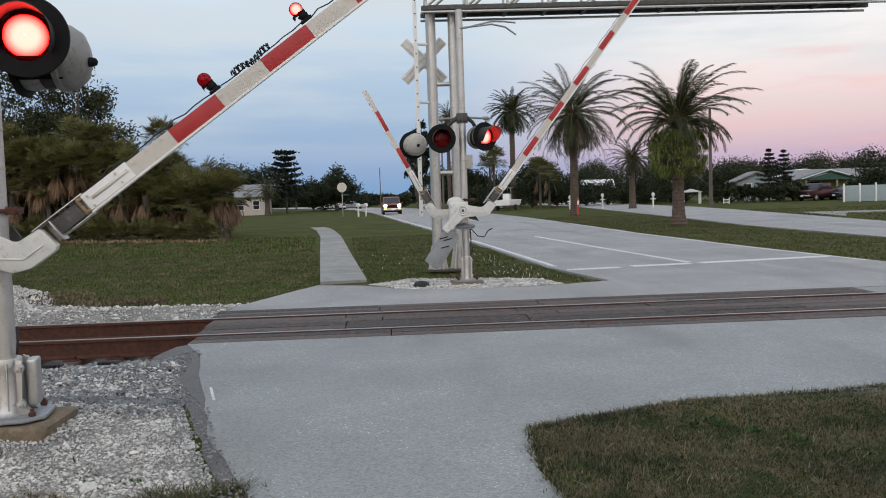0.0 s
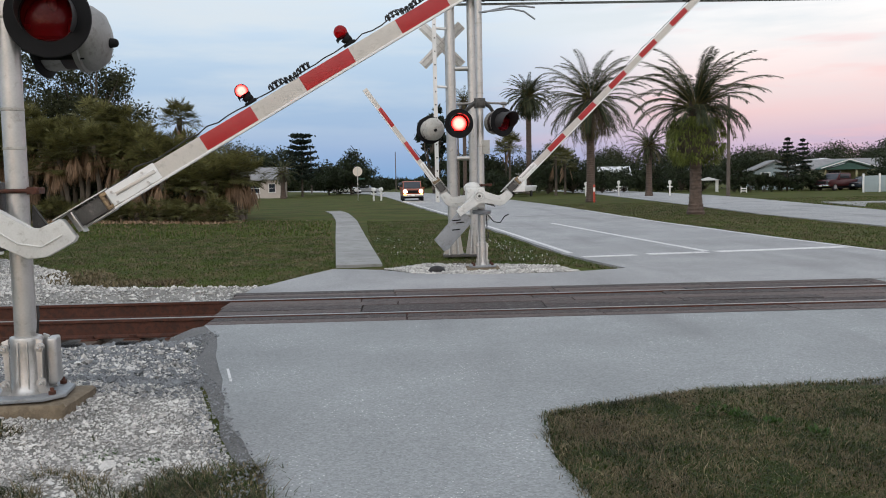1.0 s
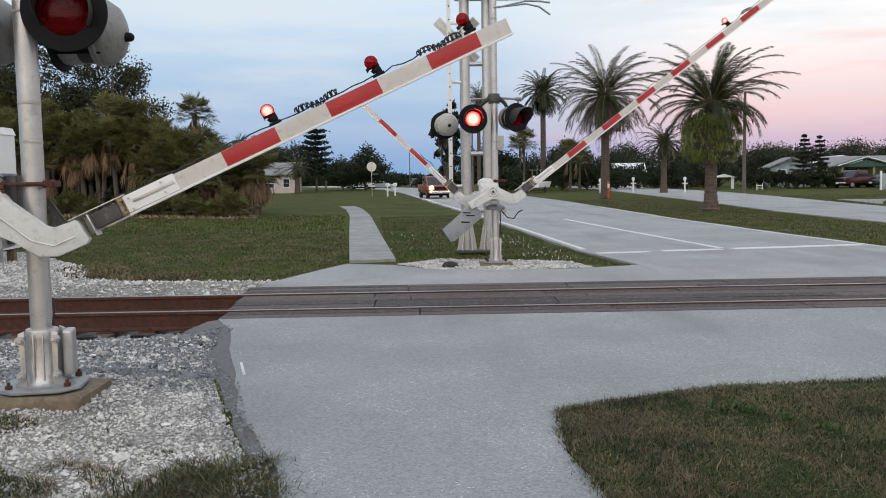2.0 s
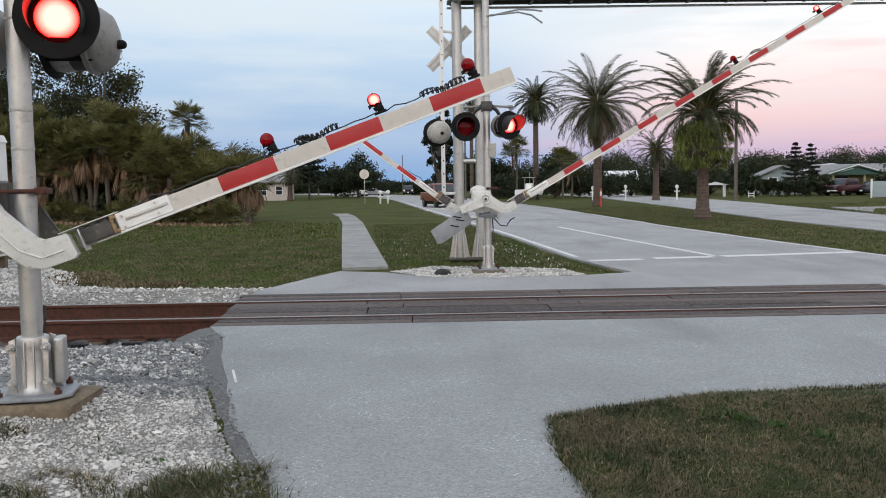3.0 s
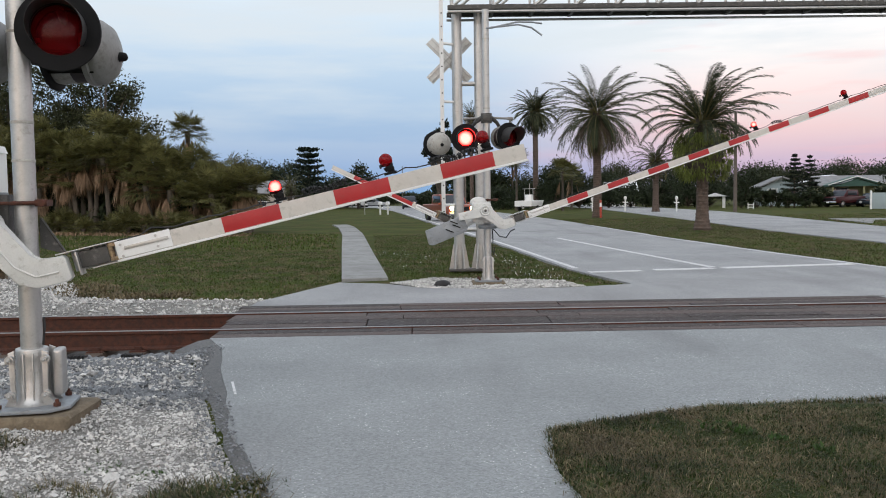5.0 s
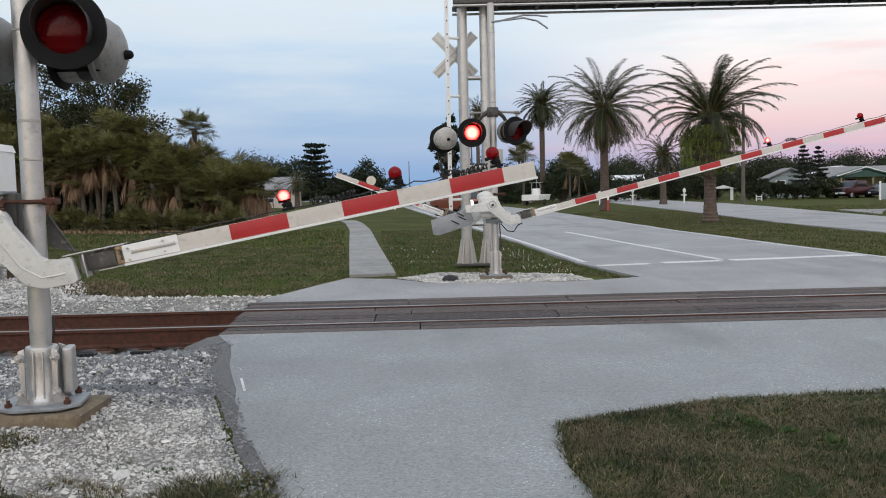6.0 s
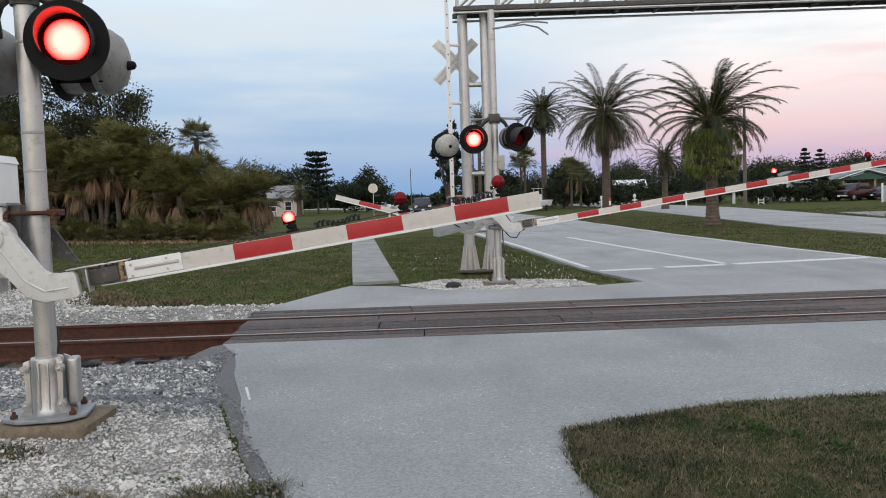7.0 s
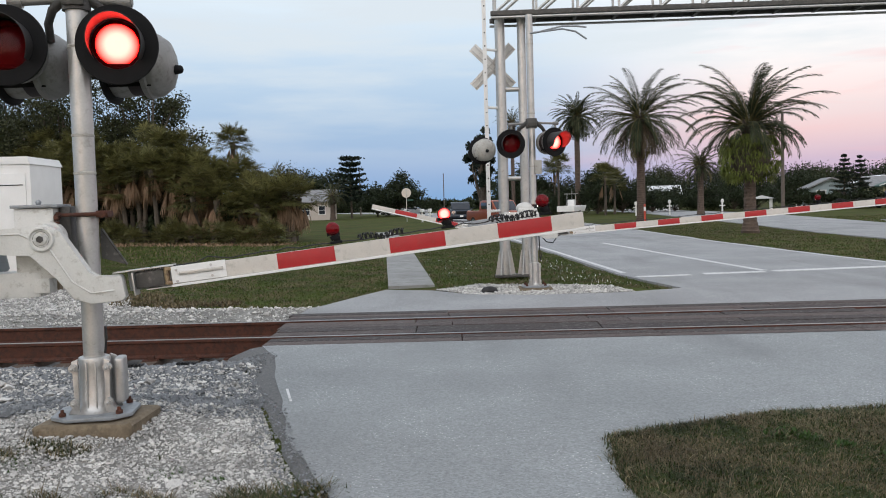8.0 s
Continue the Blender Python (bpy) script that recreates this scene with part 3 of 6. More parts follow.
def lawn(name, poly, n, height, width, seed, label, dry=.35, bare=-.25, lean=.5, straw=0.):
    p = scatter(poly, n, seed)
    m = patchy(p, 1.4, seed) + .5 * patchy(p, 5, seed + 9)
    p, m = p[m > bare], m[m > bare]
    g = np.random.default_rng(seed)
    pick = (g.random(len(p)) < dry + .85 * (.12 - m)).astype(int)
    pick = np.where(g.random(len(p)) < straw, 2, pick)
    blades(name, p, height, width, [M_TURF if seed in (12, 13, 14, 15, 16) else M_GRASS, M_DRY, M_STRAW], seed, label, mats=pick, lean=lean)


LAWN_NEAR = worn(LAWN_EDGE[1:9], .3, .05) + [(5.4, 3.0), (1.6, 2.0)]
lawn("lawn_grass", LAWN_NEAR, 210000, .017, .0024, 11, "thin patchy turf, green and dry, at the pavement edge", .20, -.95, 1.9, .04)
fr_ = np.array(worn(LAWN_EDGE[1:10], .012, .0))
fr_ = np.repeat(fr_[fr_[:, 0] < 8], 9, 0)
fg = np.random.default_rng(29)
fr_ = fr_ + fg.normal(0, .030, fr_.shape) + np.stack([.05 * patchy(fr_, 6, 3), -.05 * patchy(fr_, 5, 8)], -1) + [.012, -.012]
blades("edge_fringe", fr_, .024, .0026, [M_GRASS, M_DRY, M_STRAW], 30, "ragged grass fringe creeping over the pavement edge", np.full(len(fr_), .0), 1.6, fg.choice([0, 1, 2], len(fr_), p=[.55, .39, .06]))
lawn("lawn_grass", [(-1.75, 17.5), (-2.9, 27.5), (-22, 30), (-22, 26), (-10.5, 21.5), (-7.2, 17.4), (-6.2, 15.2), (-4.5, 14.3), (-2.7, 14.2)], 95000, .026, .008, 12, "mown green and brown lawn beyond the track", .22, -.6, 1.2)
lawn("lawn_grass", [(-.7, 17.0), (.2, 17.4), (1.4, 17.1), (2.7, 16.2), (3.7, 15.55), (3.1, 18.9), (2.4, 28), (1.6, 38), (-2.4, 38), (-1.6, 26)], 42000, .032, .009, 13, "green weedy grass between sidewalk and road", .10, -.7, 1.2)
lawn("lawn_grass", [(-3, 28), (-4.2, 40), (-9, 42), (-30, 50), (-30, 28)], 30000, .06, .02, 14, "mown lawn before the palm thicket", .14, -1)
lawn("lawn_grass", [(10.4, 14.6), (10.1, 17.2), (9.65, 22.8), (9.2, 31.4), (9.05, 45), (8.85, 58), (16.8, 58), (15.9, 48), (14.65, 36), (14.5, 25.3), (14.1, 20), (12.9, 16.6)], 60000, .028, .012, 15, "patchy grass of the road median", .22, -.6, 1.2)
lawn("lawn_grass", [(19.4, 26), (20.65, 35.3), (24.5, 62), (48, 62), (48, 26)], 26000, .04, .03, 16, "mown grass before the houses", .15, -1)


lawn("grass_tufts", LAWN_NEAR, 16000, .034, .003, 20, "taller green tufts in the thin turf", .12, .30, 1.4)
lawn("sparse_grass", [(-1.2, 4.9), (-1.9, 5.6), (-3.2, 5.9), (-5, 6), (-5, 3.4), (-.9, 3.4)], 60000, .040, .0030, 17, "sparse dry grass creeping into the gravel", .45, .06, 1.3, .08)
blades("wildflowers", scatter([(1.9, 16.9), (3.2, 16.2), (2.9, 18.5), (2.4, 24), (1.9, 24)], 150, 18), .035, .010, [M_WHITE], 18, "small white wildflowers in the grass")
blades("wildflowers", scatter([(-1.1, 20), (.2, 20), (.4, 27), (-1.6, 27)], 60, 19), .035, .011, [M_WHITE], 19, "small white wildflowers in the grass")


def weeds(name, spots, n, size, seed, material, label):
    g = np.random.default_rng(seed)
    v, f = [], []
    for (x, y, r) in spots:
        for k in range(n):
            a, d = g.uniform(0, 6.28), r * math.sqrt(g.random())
            p = Vector((x + math.cos(a) * d, y + math.sin(a) * d, 0))
            p.z = float(ground_height(np.array(p.x), np.array(p.y)))
            t, u = g.uniform(0, 6.28), g.uniform(.2, 1.2)
            dr = Vector((math.cos(t) * math.cos(u), math.sin(t) * math.cos(u), math.sin(u)))
            sd = Vector((-math.sin(t), math.cos(t), 0))
            L_ = size * g.uniform(.5, 1.4)
            i = len(v)
            v += [p, p + dr * L_ * .5 + sd * L_ * .2, p + dr * L_, p + dr * L_ * .5 - sd * L_ * .2]
            f.append((i, i + 1, i + 2, i + 3))
    tagged(new(name, raw(name, [tuple(q) for q in v], f, material)), label, "plant", kind="stuff")


tuft = np.concatenate([np.random.default_rng(40 + k).normal(0, r, (n, 2)) * [1, .8] + [x, y] for k, (x, y, r, n) in enumerate(((-1.28, 4.66, .15, 4200), (-1.0, 4.35, .14, 3400), (-1.55, 4.3, .2, 4200), (-1.2, 4.05, .2, 4200), (-1.05, 4.85, .07, 700)))])
tp = np.random.default_rng(48).choice([0, 1, 2], len(tuft), p=[.62, .33, .05])
blades("grass_tuft", tuft, .045, .0034, [M_GRASS, M_DRY, M_STRAW], 47, "dark tuft of green and brown grass at the gravel edge", None, 1.2, tp)
weeds("weeds", [(-2.6, 4.75, .3), (-2.1, 5.4, .12), (-3.2, 5.6, .3), (-1.75, 5.2, .1), (-2.3, 4.4, .4)], 260, .028, 22, M_WEED, "small green weeds in the gravel")
weeds("weeds", [(2.0, 5.75, .12), (2.5, 5.2, .05), (2.3, 5.45, .06), (2.15, 5.62, .07)], 90, .045, 23, M_WEED, "bright green weeds in the turf")
weeds("weeds", [(-6.7, 16.6, .7), (-6.2, 15.6, .6), (-5.3, 15.0, .5), (-4.5, 14.9, .35)], 900, .07, 24, M_DRY, "brown dry weeds along the gravel shoulder")


# ---- the track ----
RAIL = [(-.075, -.235), (.075, -.235), (.075, -.215), (.012, -.19), (.012, -.045), (.036, -.035), (.036, -.005), (.03, 0), (-.03, 0), (-.036, -.005), (-.036, -.035), (-.012, -.045), (-.012, -.19), (-.075, -.215)]
NEAR_RAIL, FAR_RAIL = 10.74, 12.24


def rail(y):
    r = thing("rail", pose(0, y, .006), "rusty steel rail with a polished running face", "rail", "rails of the track")
    bm = bmesh.new()
    prism(bm, RAIL, -60, 60, "yz")
    part("rail_body", bm, M_RUST, r, smooth=False)
    bm = bmesh.new()
    box(bm, (0, 0, .001), (120, .066, .006), .002)
    part("running_face", bm, M_RAILTOP, r, "polished steel top", smooth=False)


rail(NEAR_RAIL)
rail(FAR_RAIL)
rng = random.Random(5)
proto = None
for i in range(38):
    m = pose(-3.15 - i * .53, (NEAR_RAIL + FAR_RAIL) / 2 + rng.uniform(-.06, .06), -.335, 0, 0, rng.uniform(-1, 1))
    if proto is None:
        proto = thing("railway_tie", m, "old dark wooden railway tie half buried in ballast", "tie", "ties under the rails")
        bm = bmesh.new()
        box(bm, (0, 0, 0), (.23, 2.6, .18), .012)
        part("timber", bm, M_TIE, proto)
        for s in (-.75, .75):
            bm = bmesh.new()
            box(bm, (0, s, .095), (.2, .34, .02), .004)
            for q in (-.11, .11):
                box(bm, (0, s + q, .125), (.09, .04, .05), .006)
            part("tie_plate", bm, M_RUST, proto)
    else:
        copy_thing(proto, m)

# timber crossing panels, plank by plank
crossing = tagged(new("crossing_deck"), "dark weathered timber planks between and beside the rails", "crossing", kind="structure")
rows = []
for lo, hi, n in ((10.13, 10.67, 2), (10.87, 12.13, 4), (12.33, 13.11, 3)):
    for i in range(n):
        w = (hi - lo) / n
        rows.append((lo + w * (i + .5), w - .02))
for j, (y, w) in enumerate(rows):
    x = -2.62 - (y - 10.1) * .09 + .02 * (j % 2)
    while x < 7.0:
        L_ = min(rng.choice((2.42, 2.42, 2.44, 1.9)), 7.09 - x)
        if L_ < .2:
            break
        bm = bmesh.new()
        box(bm, (0, 0, -.06), (L_ - .014, w, .12), .006, seg=1)
        part("plank", bm, M_TIMBER, crossing, smooth=False, at=pose(x + L_ / 2, y, rng.uniform(-.007, .003), rng.uniform(-.5, .5), 0, rng.uniform(-.15, .15)))
        x += L_


# ---- crossing signals ----
LAMPS, ARMS = [], {}


def turned(u, v):
    """Casting outline points, given for the lowered arm, into the arm's own axes."""
    a = radians(-7.5)
    return u * math.cos(a) - v * math.sin(a), u * math.sin(a) + v * math.cos(a)


def flasher(parent, at, phase, visor_long=.30, disc=.334, shell=None):
    """A round signal lamp that faces its own -y: housing, black background, visor, glass and lamp."""
    bm = bmesh.new()
    lathe(bm, [(.02, .175), (.03, .205), (.06, .210), (.15, .204), (.16, .196), (.24, .190), (.25, .222), (.285, .226), (.295, .212), (.33, .214), (.345, .205), (.40, .165), (.43, .10), (.445, .001)], 44)
    h = part("flasher", bm, shell or M_HOUSING, parent, "weathered grey lamp housing with black background disc", at=at)
    bm = bmesh.new()
    lathe(bm, [(.001, .172), (-.004, disc - .014), (-.004, disc), (.014, disc + .004), (.020, disc - .004), (.020, .172), (.001, .172)], 48)
    part("background", bm, M_BLACK, h, "flat black background disc")
    bm = bmesh.new()
    lathe(bm, [(.0, .172), (.008, .203), (.32, .200), (.34, .001)], 32)
    part("reflector_bowl", bm, M_REFLECT, h)
    bm = bmesh.new()
    n = 30
    for k in range(n):
        a0, a1 = (radians(-35 + 250 * q / n) for q in (k, k + 1))
        def at_(a, r, y):
            return bm.verts.new((math.cos(a) * r, y, math.sin(a) * r))
        l0, l1 = (-visor_long * (.35 + .65 * max(0, math.sin((a + radians(35)) * math.pi / radians(250))) ** .7) for a in (a0, a1))
        q = [at_(a0, .182, .0), at_(a1, .182, .0), at_(a1, .176, l1), at_(a0, .176, l0)]
        o = [at_(a0, .186, .0), at_(a1, .186, .0), at_(a1, .180, l1), at_(a0, .180, l0)]
        bm.faces.new(q)
        bm.faces.new(list(reversed(o)))
        bm.faces.new((q[2], q[3], o[3], o[2]))
    bmesh.ops.remove_doubles(bm, verts=bm.verts, dist=.0008)
    part("visor", bm, M_VISOR, h, "black sheet-metal visor")
    bm = bmesh.new()
    lathe(bm, [(-.004, .170), (-.02, .155), (-.035, .11), (-.043, .05), (-.045, .001)], 40)
    part("lens", bm, M_LAMPGLASS, h, "round red signal glass")
    bm = bmesh.new()
    rod(bm, (.0, .43, -.03), (.0, .465, -.03), .034, .03, 14)
    ball(bm, (0, .465, -.03), .03, 12, 8)
    part("knob", bm, M_BLACK, h)
    bm = bmesh.new()
    box(bm, (.19, .31, -.02), (.05, .05, .03), .008)
    box(bm, (-.19, .31, -.02), (.05, .05, .03), .008)
    part("latch", bm, M_HOUSING, h)
    lamp(h, (0, .012, 0), .145, M_HOT, phase, .145)
    return h


def lamp(parent, c, r, hot, phase, axle):
    """The lamp disc inside a signal: one side shines. Tipping back on a level axle below its middle stands in for
    switching off; the black pocket is added to hold its light in.
    """
    bm = bmesh.new()
    a = [bm.verts.new((math.cos(2 * math.pi * k / 32) * r, 0, math.sin(2 * math.pi * k / 32) * r + axle)) for k in range(32)]
    b = [bm.verts.new((v.co.x, .006, v.co.z)) for v in a]
    bm.faces.new(a)
    back = [bm.faces.new(list(reversed(b)))] + [bm.faces.new((a[k], b[k], b[(k + 1) % 32], a[(k + 1) % 32])) for k in range(32)]
    for f in back:
        f.material_index = 1
    c = (c[0], c[1], c[2] - axle)
    ob = part("lamp", bm, [hot, M_BLACK], parent, "bright round lamp face", smooth=False, at=pose(*c))
    LAMPS.append((ob, c, phase))
    # added box inside the housing: blocks the light of the tipped lamp
    bm = bmesh.new()
    box(bm, (c[0], c[1] + r + .012, c[2] + .014), (r * 2.1, r * 2.05, .006))
    for q in (-1, 1):
        box(bm, (c[0] + q * r * 1.04, c[1] + r + .012, c[2] + .002), (.005, r * 2.05, .03))
    box(bm, (c[0], c[1] - .007, c[2] + .003), (r * 2.1, .004, .020))
    part("added_lamp_shield", bm, M_BLACK, parent, smooth=False)


CAST = [(-.62, .06), (-.3, .075), (-.09, .095), (.03, .115), (.13, .065), (.20, -.045), (.335, -.27), (.39, -.302), (.56, -.278), (.585, -.30),
        (.615, -.455), (.585, -.482), (.36, -.505), (.225, -.465), (.10, -.30), (-.08, -.112), (-.18, -.125), (-.3, -.12), (-.62, -.10)]


def gate_arm(parent, hub, key, length, reds, lights, coils, weight, name="gate_arm", way=1, thin=1., cs=1., red=.43):
    """A barrier arm with its casting; it turns on the hub. way: -1 for an arm to the other side."""
    W = way
    bm = bmesh.new()
    prism(bm, [(W * u * cs, v * cs) for u, v in (turned(*p) for p in CAST)], -.09, .03, "xz", .014)
    arm = part(name, bm, M_CAST, parent, "white cast-iron arm support carrying a red and white barrier", at=pose(*hub))
    bm = bmesh.new()
    lathe(bm, [(-.088, .10), (-.112, .092), (-.114, .080), (-.098, .070), (-.096, .050), (-.118, .042), (-.120, .001)], 32, "y")
    hub_ring = part("hub", bm, M_CAST, arm)
    bm = bmesh.new()
    rod(bm, (0, -.118, 0), (0, -.134, 0), .027, seg=6)
    # dark ring laid into the recess of the hub
    lathe(bm, [(-.0945, .070), (-.0975, .060), (-.0945, .050)], 32, "y")
    part("nut", bm, M_CHANNEL, hub_ring, "dark hub nut and recess ring")
    # raised rib along the casting
    bm = bmesh.new()
    rib = [turned(u * cs, v * cs) for u, v in ((-.5, .03), (-.16, .04), (.05, -.06), (.22, -.33), (.36, -.42), (.53, -.40))]
    tube(bm, [(W * u, -.092, v) for u, v in rib], .008, 6)
    part("rib", bm, M_CAST, arm)
    # board: a channel with a lip along its lower edge
    z0, x0 = -.485 * cs, .905 * cs
    z1, dz, dx = z0 + .13 * thin, z0 + .485, x0 - .905
    bm = bmesh.new()
    box(bm, (W * (x0 + length) / 2, -.03, (z0 + z1) / 2), (length - x0, .036, z1 - z0), .004)
    part("board", bm, M_ARM, arm, "off-white reflective barrier board")
    bm = bmesh.new()
    box(bm, (W * (x0 + length) / 2, -.045, z0 - .010), (length - x0, .07, .018), .004)
    part("lip", bm, M_WHITE, arm)
    for i, u in enumerate(reds):
        bm = bmesh.new()
        box(bm, (W * (u + red / 2), -.03, (z0 + z1) / 2 + .002), (red, .041, z1 - z0 - .006), .002)
        part("red_stripe", bm, M_RED, arm, "red reflective stripe")
    # bracket plates and breakaway channel
    bm = bmesh.new()
    box(bm, (W * (1.12 + dx), -.055, (z0 + z1) / 2 + .008), (.42, .012, .135 * thin), .003)
    part("bracket_plate", bm, M_WHITE, arm)
    bm = bmesh.new()
    box(bm, (W * (1.14 + dx), -.063, (z0 + z1) / 2 + .012), (.34, .006, .028), .002)
    part("slot", bm, M_GALV, arm)
    for u, v in ((.95, z0 + .02), (.95, z1 - .02), (1.22, z0 + .03), (1.22, z1 - .015)):
        bm = bmesh.new()
        rod(bm, (W * (u + dx), -.06, v), (W * (u + dx), -.078, v), .011, seg=6)
        part("bolt", bm, M_GALV, arm)
    bm = bmesh.new()
    box(bm, (W * (.70 + dx), .02, -.335 + dz), (.46 * cs, .16, .010), .003)
    box(bm, (W * (.72 + dx), .095, -.42 + dz), (.34 * cs, .010, .16), .003)
    box(bm, (W * (.62 + dx), .0, -.44 + dz), (.012, .17, .18), .003)
    box(bm, (W * (.80 + dx), .03, -.50 + dz), (.2, .13, .010), .003)
    part("hinge_channel", bm, M_GALV, arm, "grey steel breakaway channel")
    # block added to make the inside of the channel dark
    bm = bmesh.new()
    box(bm, (W * (.735 + dx), .02, -.42 + dz), (.22 * cs, .10, .125), .006)
    for q in (-.05, .0, .05):
        rod(bm, (W * (.765 + q + dx), -.02, -.345 + dz), (W * (.765 + q + dx), -.05, -.345 + dz), .011, seg=6)
    part("hinge_block", bm, M_CHANNEL, arm, "dark block inside the hinge channel")
    bm = bmesh.new()
    rod(bm, (W * (.87 + dx), -.03, -.48 + dz), (W * (.87 + dx), -.03, -.34 + dz), .022, seg=10)
    box(bm, (W * (.90 + dx), -.03, -.36 + dz), (.07, .05, .03), .006)
    box(bm, (W * (.90 + dx), -.03, -.47 + dz), (.07, .05, .03), .006)
    part("hinge_pin", bm, M_BRASS, arm, "grimy brass hinge pin")
    for u, phase in lights:
        bm = bmesh.new()
        box(bm, (W * u, -.03, z1 + .025), (.10, .06, .022), .005)
        box(bm, (W * (u + .01), -.03, z1 + .05), (.055, .05, .05), .008)
        rod(bm, (W * u, -.03, z1 + .05), (W * (u - .012), -.03, z1 + .085), .036, .04, 12)
        part("lamp_bracket", bm, M_BLACK, arm)
        bm = bmesh.new()
        ball(bm, (W * (u - .015), -.03, z1 + .135), .056, 20, 14)
        part("lamp_globe", bm, M_GLOBE, arm, "round red gate lamp")
        lamp(arm, (W * (u - .015), -.040, z1 + .135), .047, M_HOTSMALL, phase, .044)
    # cable along the top with coiled slack
    bm = bmesh.new()
    g = random.Random(3)
    pts = []
    u = .75
    while u < min(length, lights[-1][0] if lights else 1.5):
        pts.append((W * u, -.03 + g.uniform(-.012, .012), z1 + .014 + abs(g.gauss(0, .012))))
        u += .09
    if len(pts) > 2:
        tube(bm, pts, .0055, 5)
    part("cable", bm, M_RUBBER, arm)
    for a, b in coils:
        bm = bmesh.new()
        n = int((b - a) * 400)
        tube(bm, [(W * (a + (b - a) * k / n) + .006 * math.sin(k * .37), -.03 + .024 * math.cos(k * .8), z1 + .036 + .024 * math.sin(k * .8) + .012 * math.sin(k * .06)) for k in range(n + 1)], .0062, 5)
        part("coiled_cable", bm, M_RUBBER, arm, "black coiled cable")
    if weight:
        for y in (.04, .30):
            bm = bmesh.new()
            prism(bm, [(-1.18, .0), (-.42, .05), (-.40, -.20), (-.46, -.26), (-1.12, -.30), (-1.2, -.26)], y, y + .03, "xz", .006)
            part("counterweight", bm, M_STEEL, arm, "flat grey steel counterweight plate")
        for u, v in ((-.6, -.1), (-.62, -.02), (-.75, -.14)):
            bm = bmesh.new()
            box(bm, (u, .03, v), (.16, .02, .02), .004, rot=pose(0, 0, 0, 0, 40, 0))
            part("weight_bolt", bm, M_BLACK, arm)
    ARMS[key] = (arm, hub, way)
    return arm


def mast(parent, height, radius, joints, k=1., cover=True):
    bm = bmesh.new()
    rod(bm, (0, 0, .45), (0, 0, height), radius, seg=28)
    part("mast", bm, M_GALV, parent, "silver-painted steel mast")
    for z in joints:
        bm = bmesh.new()
        lathe(bm, [(z - .012, radius), (z - .008, radius + .004), (z + .008, radius + .004), (z + .012, radius)], 28, "z")
        part("joint_band", bm, M_CREAM, parent)
    # pedestal: two half castings bolted round the mast
    bm = bmesh.new()
    lathe(bm, [(.03, .18 * k), (.05, .148 * k), (.10, .130 * k), (.40, .120 * k), (.455, .124 * k), (.47, .118 * k), (.475, .085 * k)], 28, "z")
    part("pedestal", bm, M_GALV, parent, "silver cast pedestal sleeve")
    for sx in (-1, 1):
        for sy in (-1, 1):
            bm = bmesh.new()
            prism(bm, [(sx * .10 * k, .03), (sx * .19 * k, .03), (sx * .130 * k, .12), (sx * .148 * k, .45), (sx * .10 * k, .47)], sy * .115 * k - .012, sy * .115 * k + .012, "xz", .004)
            part("flange", bm, M_GALV, parent)
            for z in (.12, .40):
                bm = bmesh.new()
                rod(bm, (sx * .130 * k, sy * .12 * k, z), (sx * .130 * k, sy * .165 * k, z), .034 * k, seg=16)
                rod(bm, (sx * .130 * k, sy * .16 * k, z), (sx * .130 * k, sy * .195 * k, z), .023 * k, seg=6)
                ball(bm, (sx * .130 * k, sy * .195 * k, z), .013 * k, 8, 6)
                part("bolt", bm, M_GALV, parent)
    for x in (-.035, .035):
        bm = bmesh.new()
        box(bm, (x * k, -.122 * k, .24), (.010, .03 * k, .40), .003)
        part("rib", bm, M_GALV, parent)
    if cover:
        bm = bmesh.new()
        box(bm, (.195, .03, .27), (.075, .17, .37), .025, seg=3)
        part("cover_box", bm, M_GALV, parent)
    p = k if not cover else .86
    bm = bmesh.new()
    prism(bm, [(-.36 * p, -.2 * p), (-.2 * p, -.34 * p), (.2 * p, -.34 * p), (.36 * p, -.2 * p), (.36 * p, .2 * p), (.2 * p, .34 * p), (-.2 * p, .34 * p), (-.36 * p, .2 * p)], 0, .03, "xy", .006)
    part("base_plate", bm, M_STEEL, parent, "dull steel base plate")
    for x in (-.25 * p, .25 * p):
        for y in (-.22 * p, .22 * p):
            bm = bmesh.new()
            rod(bm, (x, y, .03), (x, y, .085), .014, seg=8)
            rod(bm, (x, y, .032), (x, y, .058), .028, seg=6)
            part("anchor_bolt", bm, M_RUST, parent, "rusty anchor bolt")


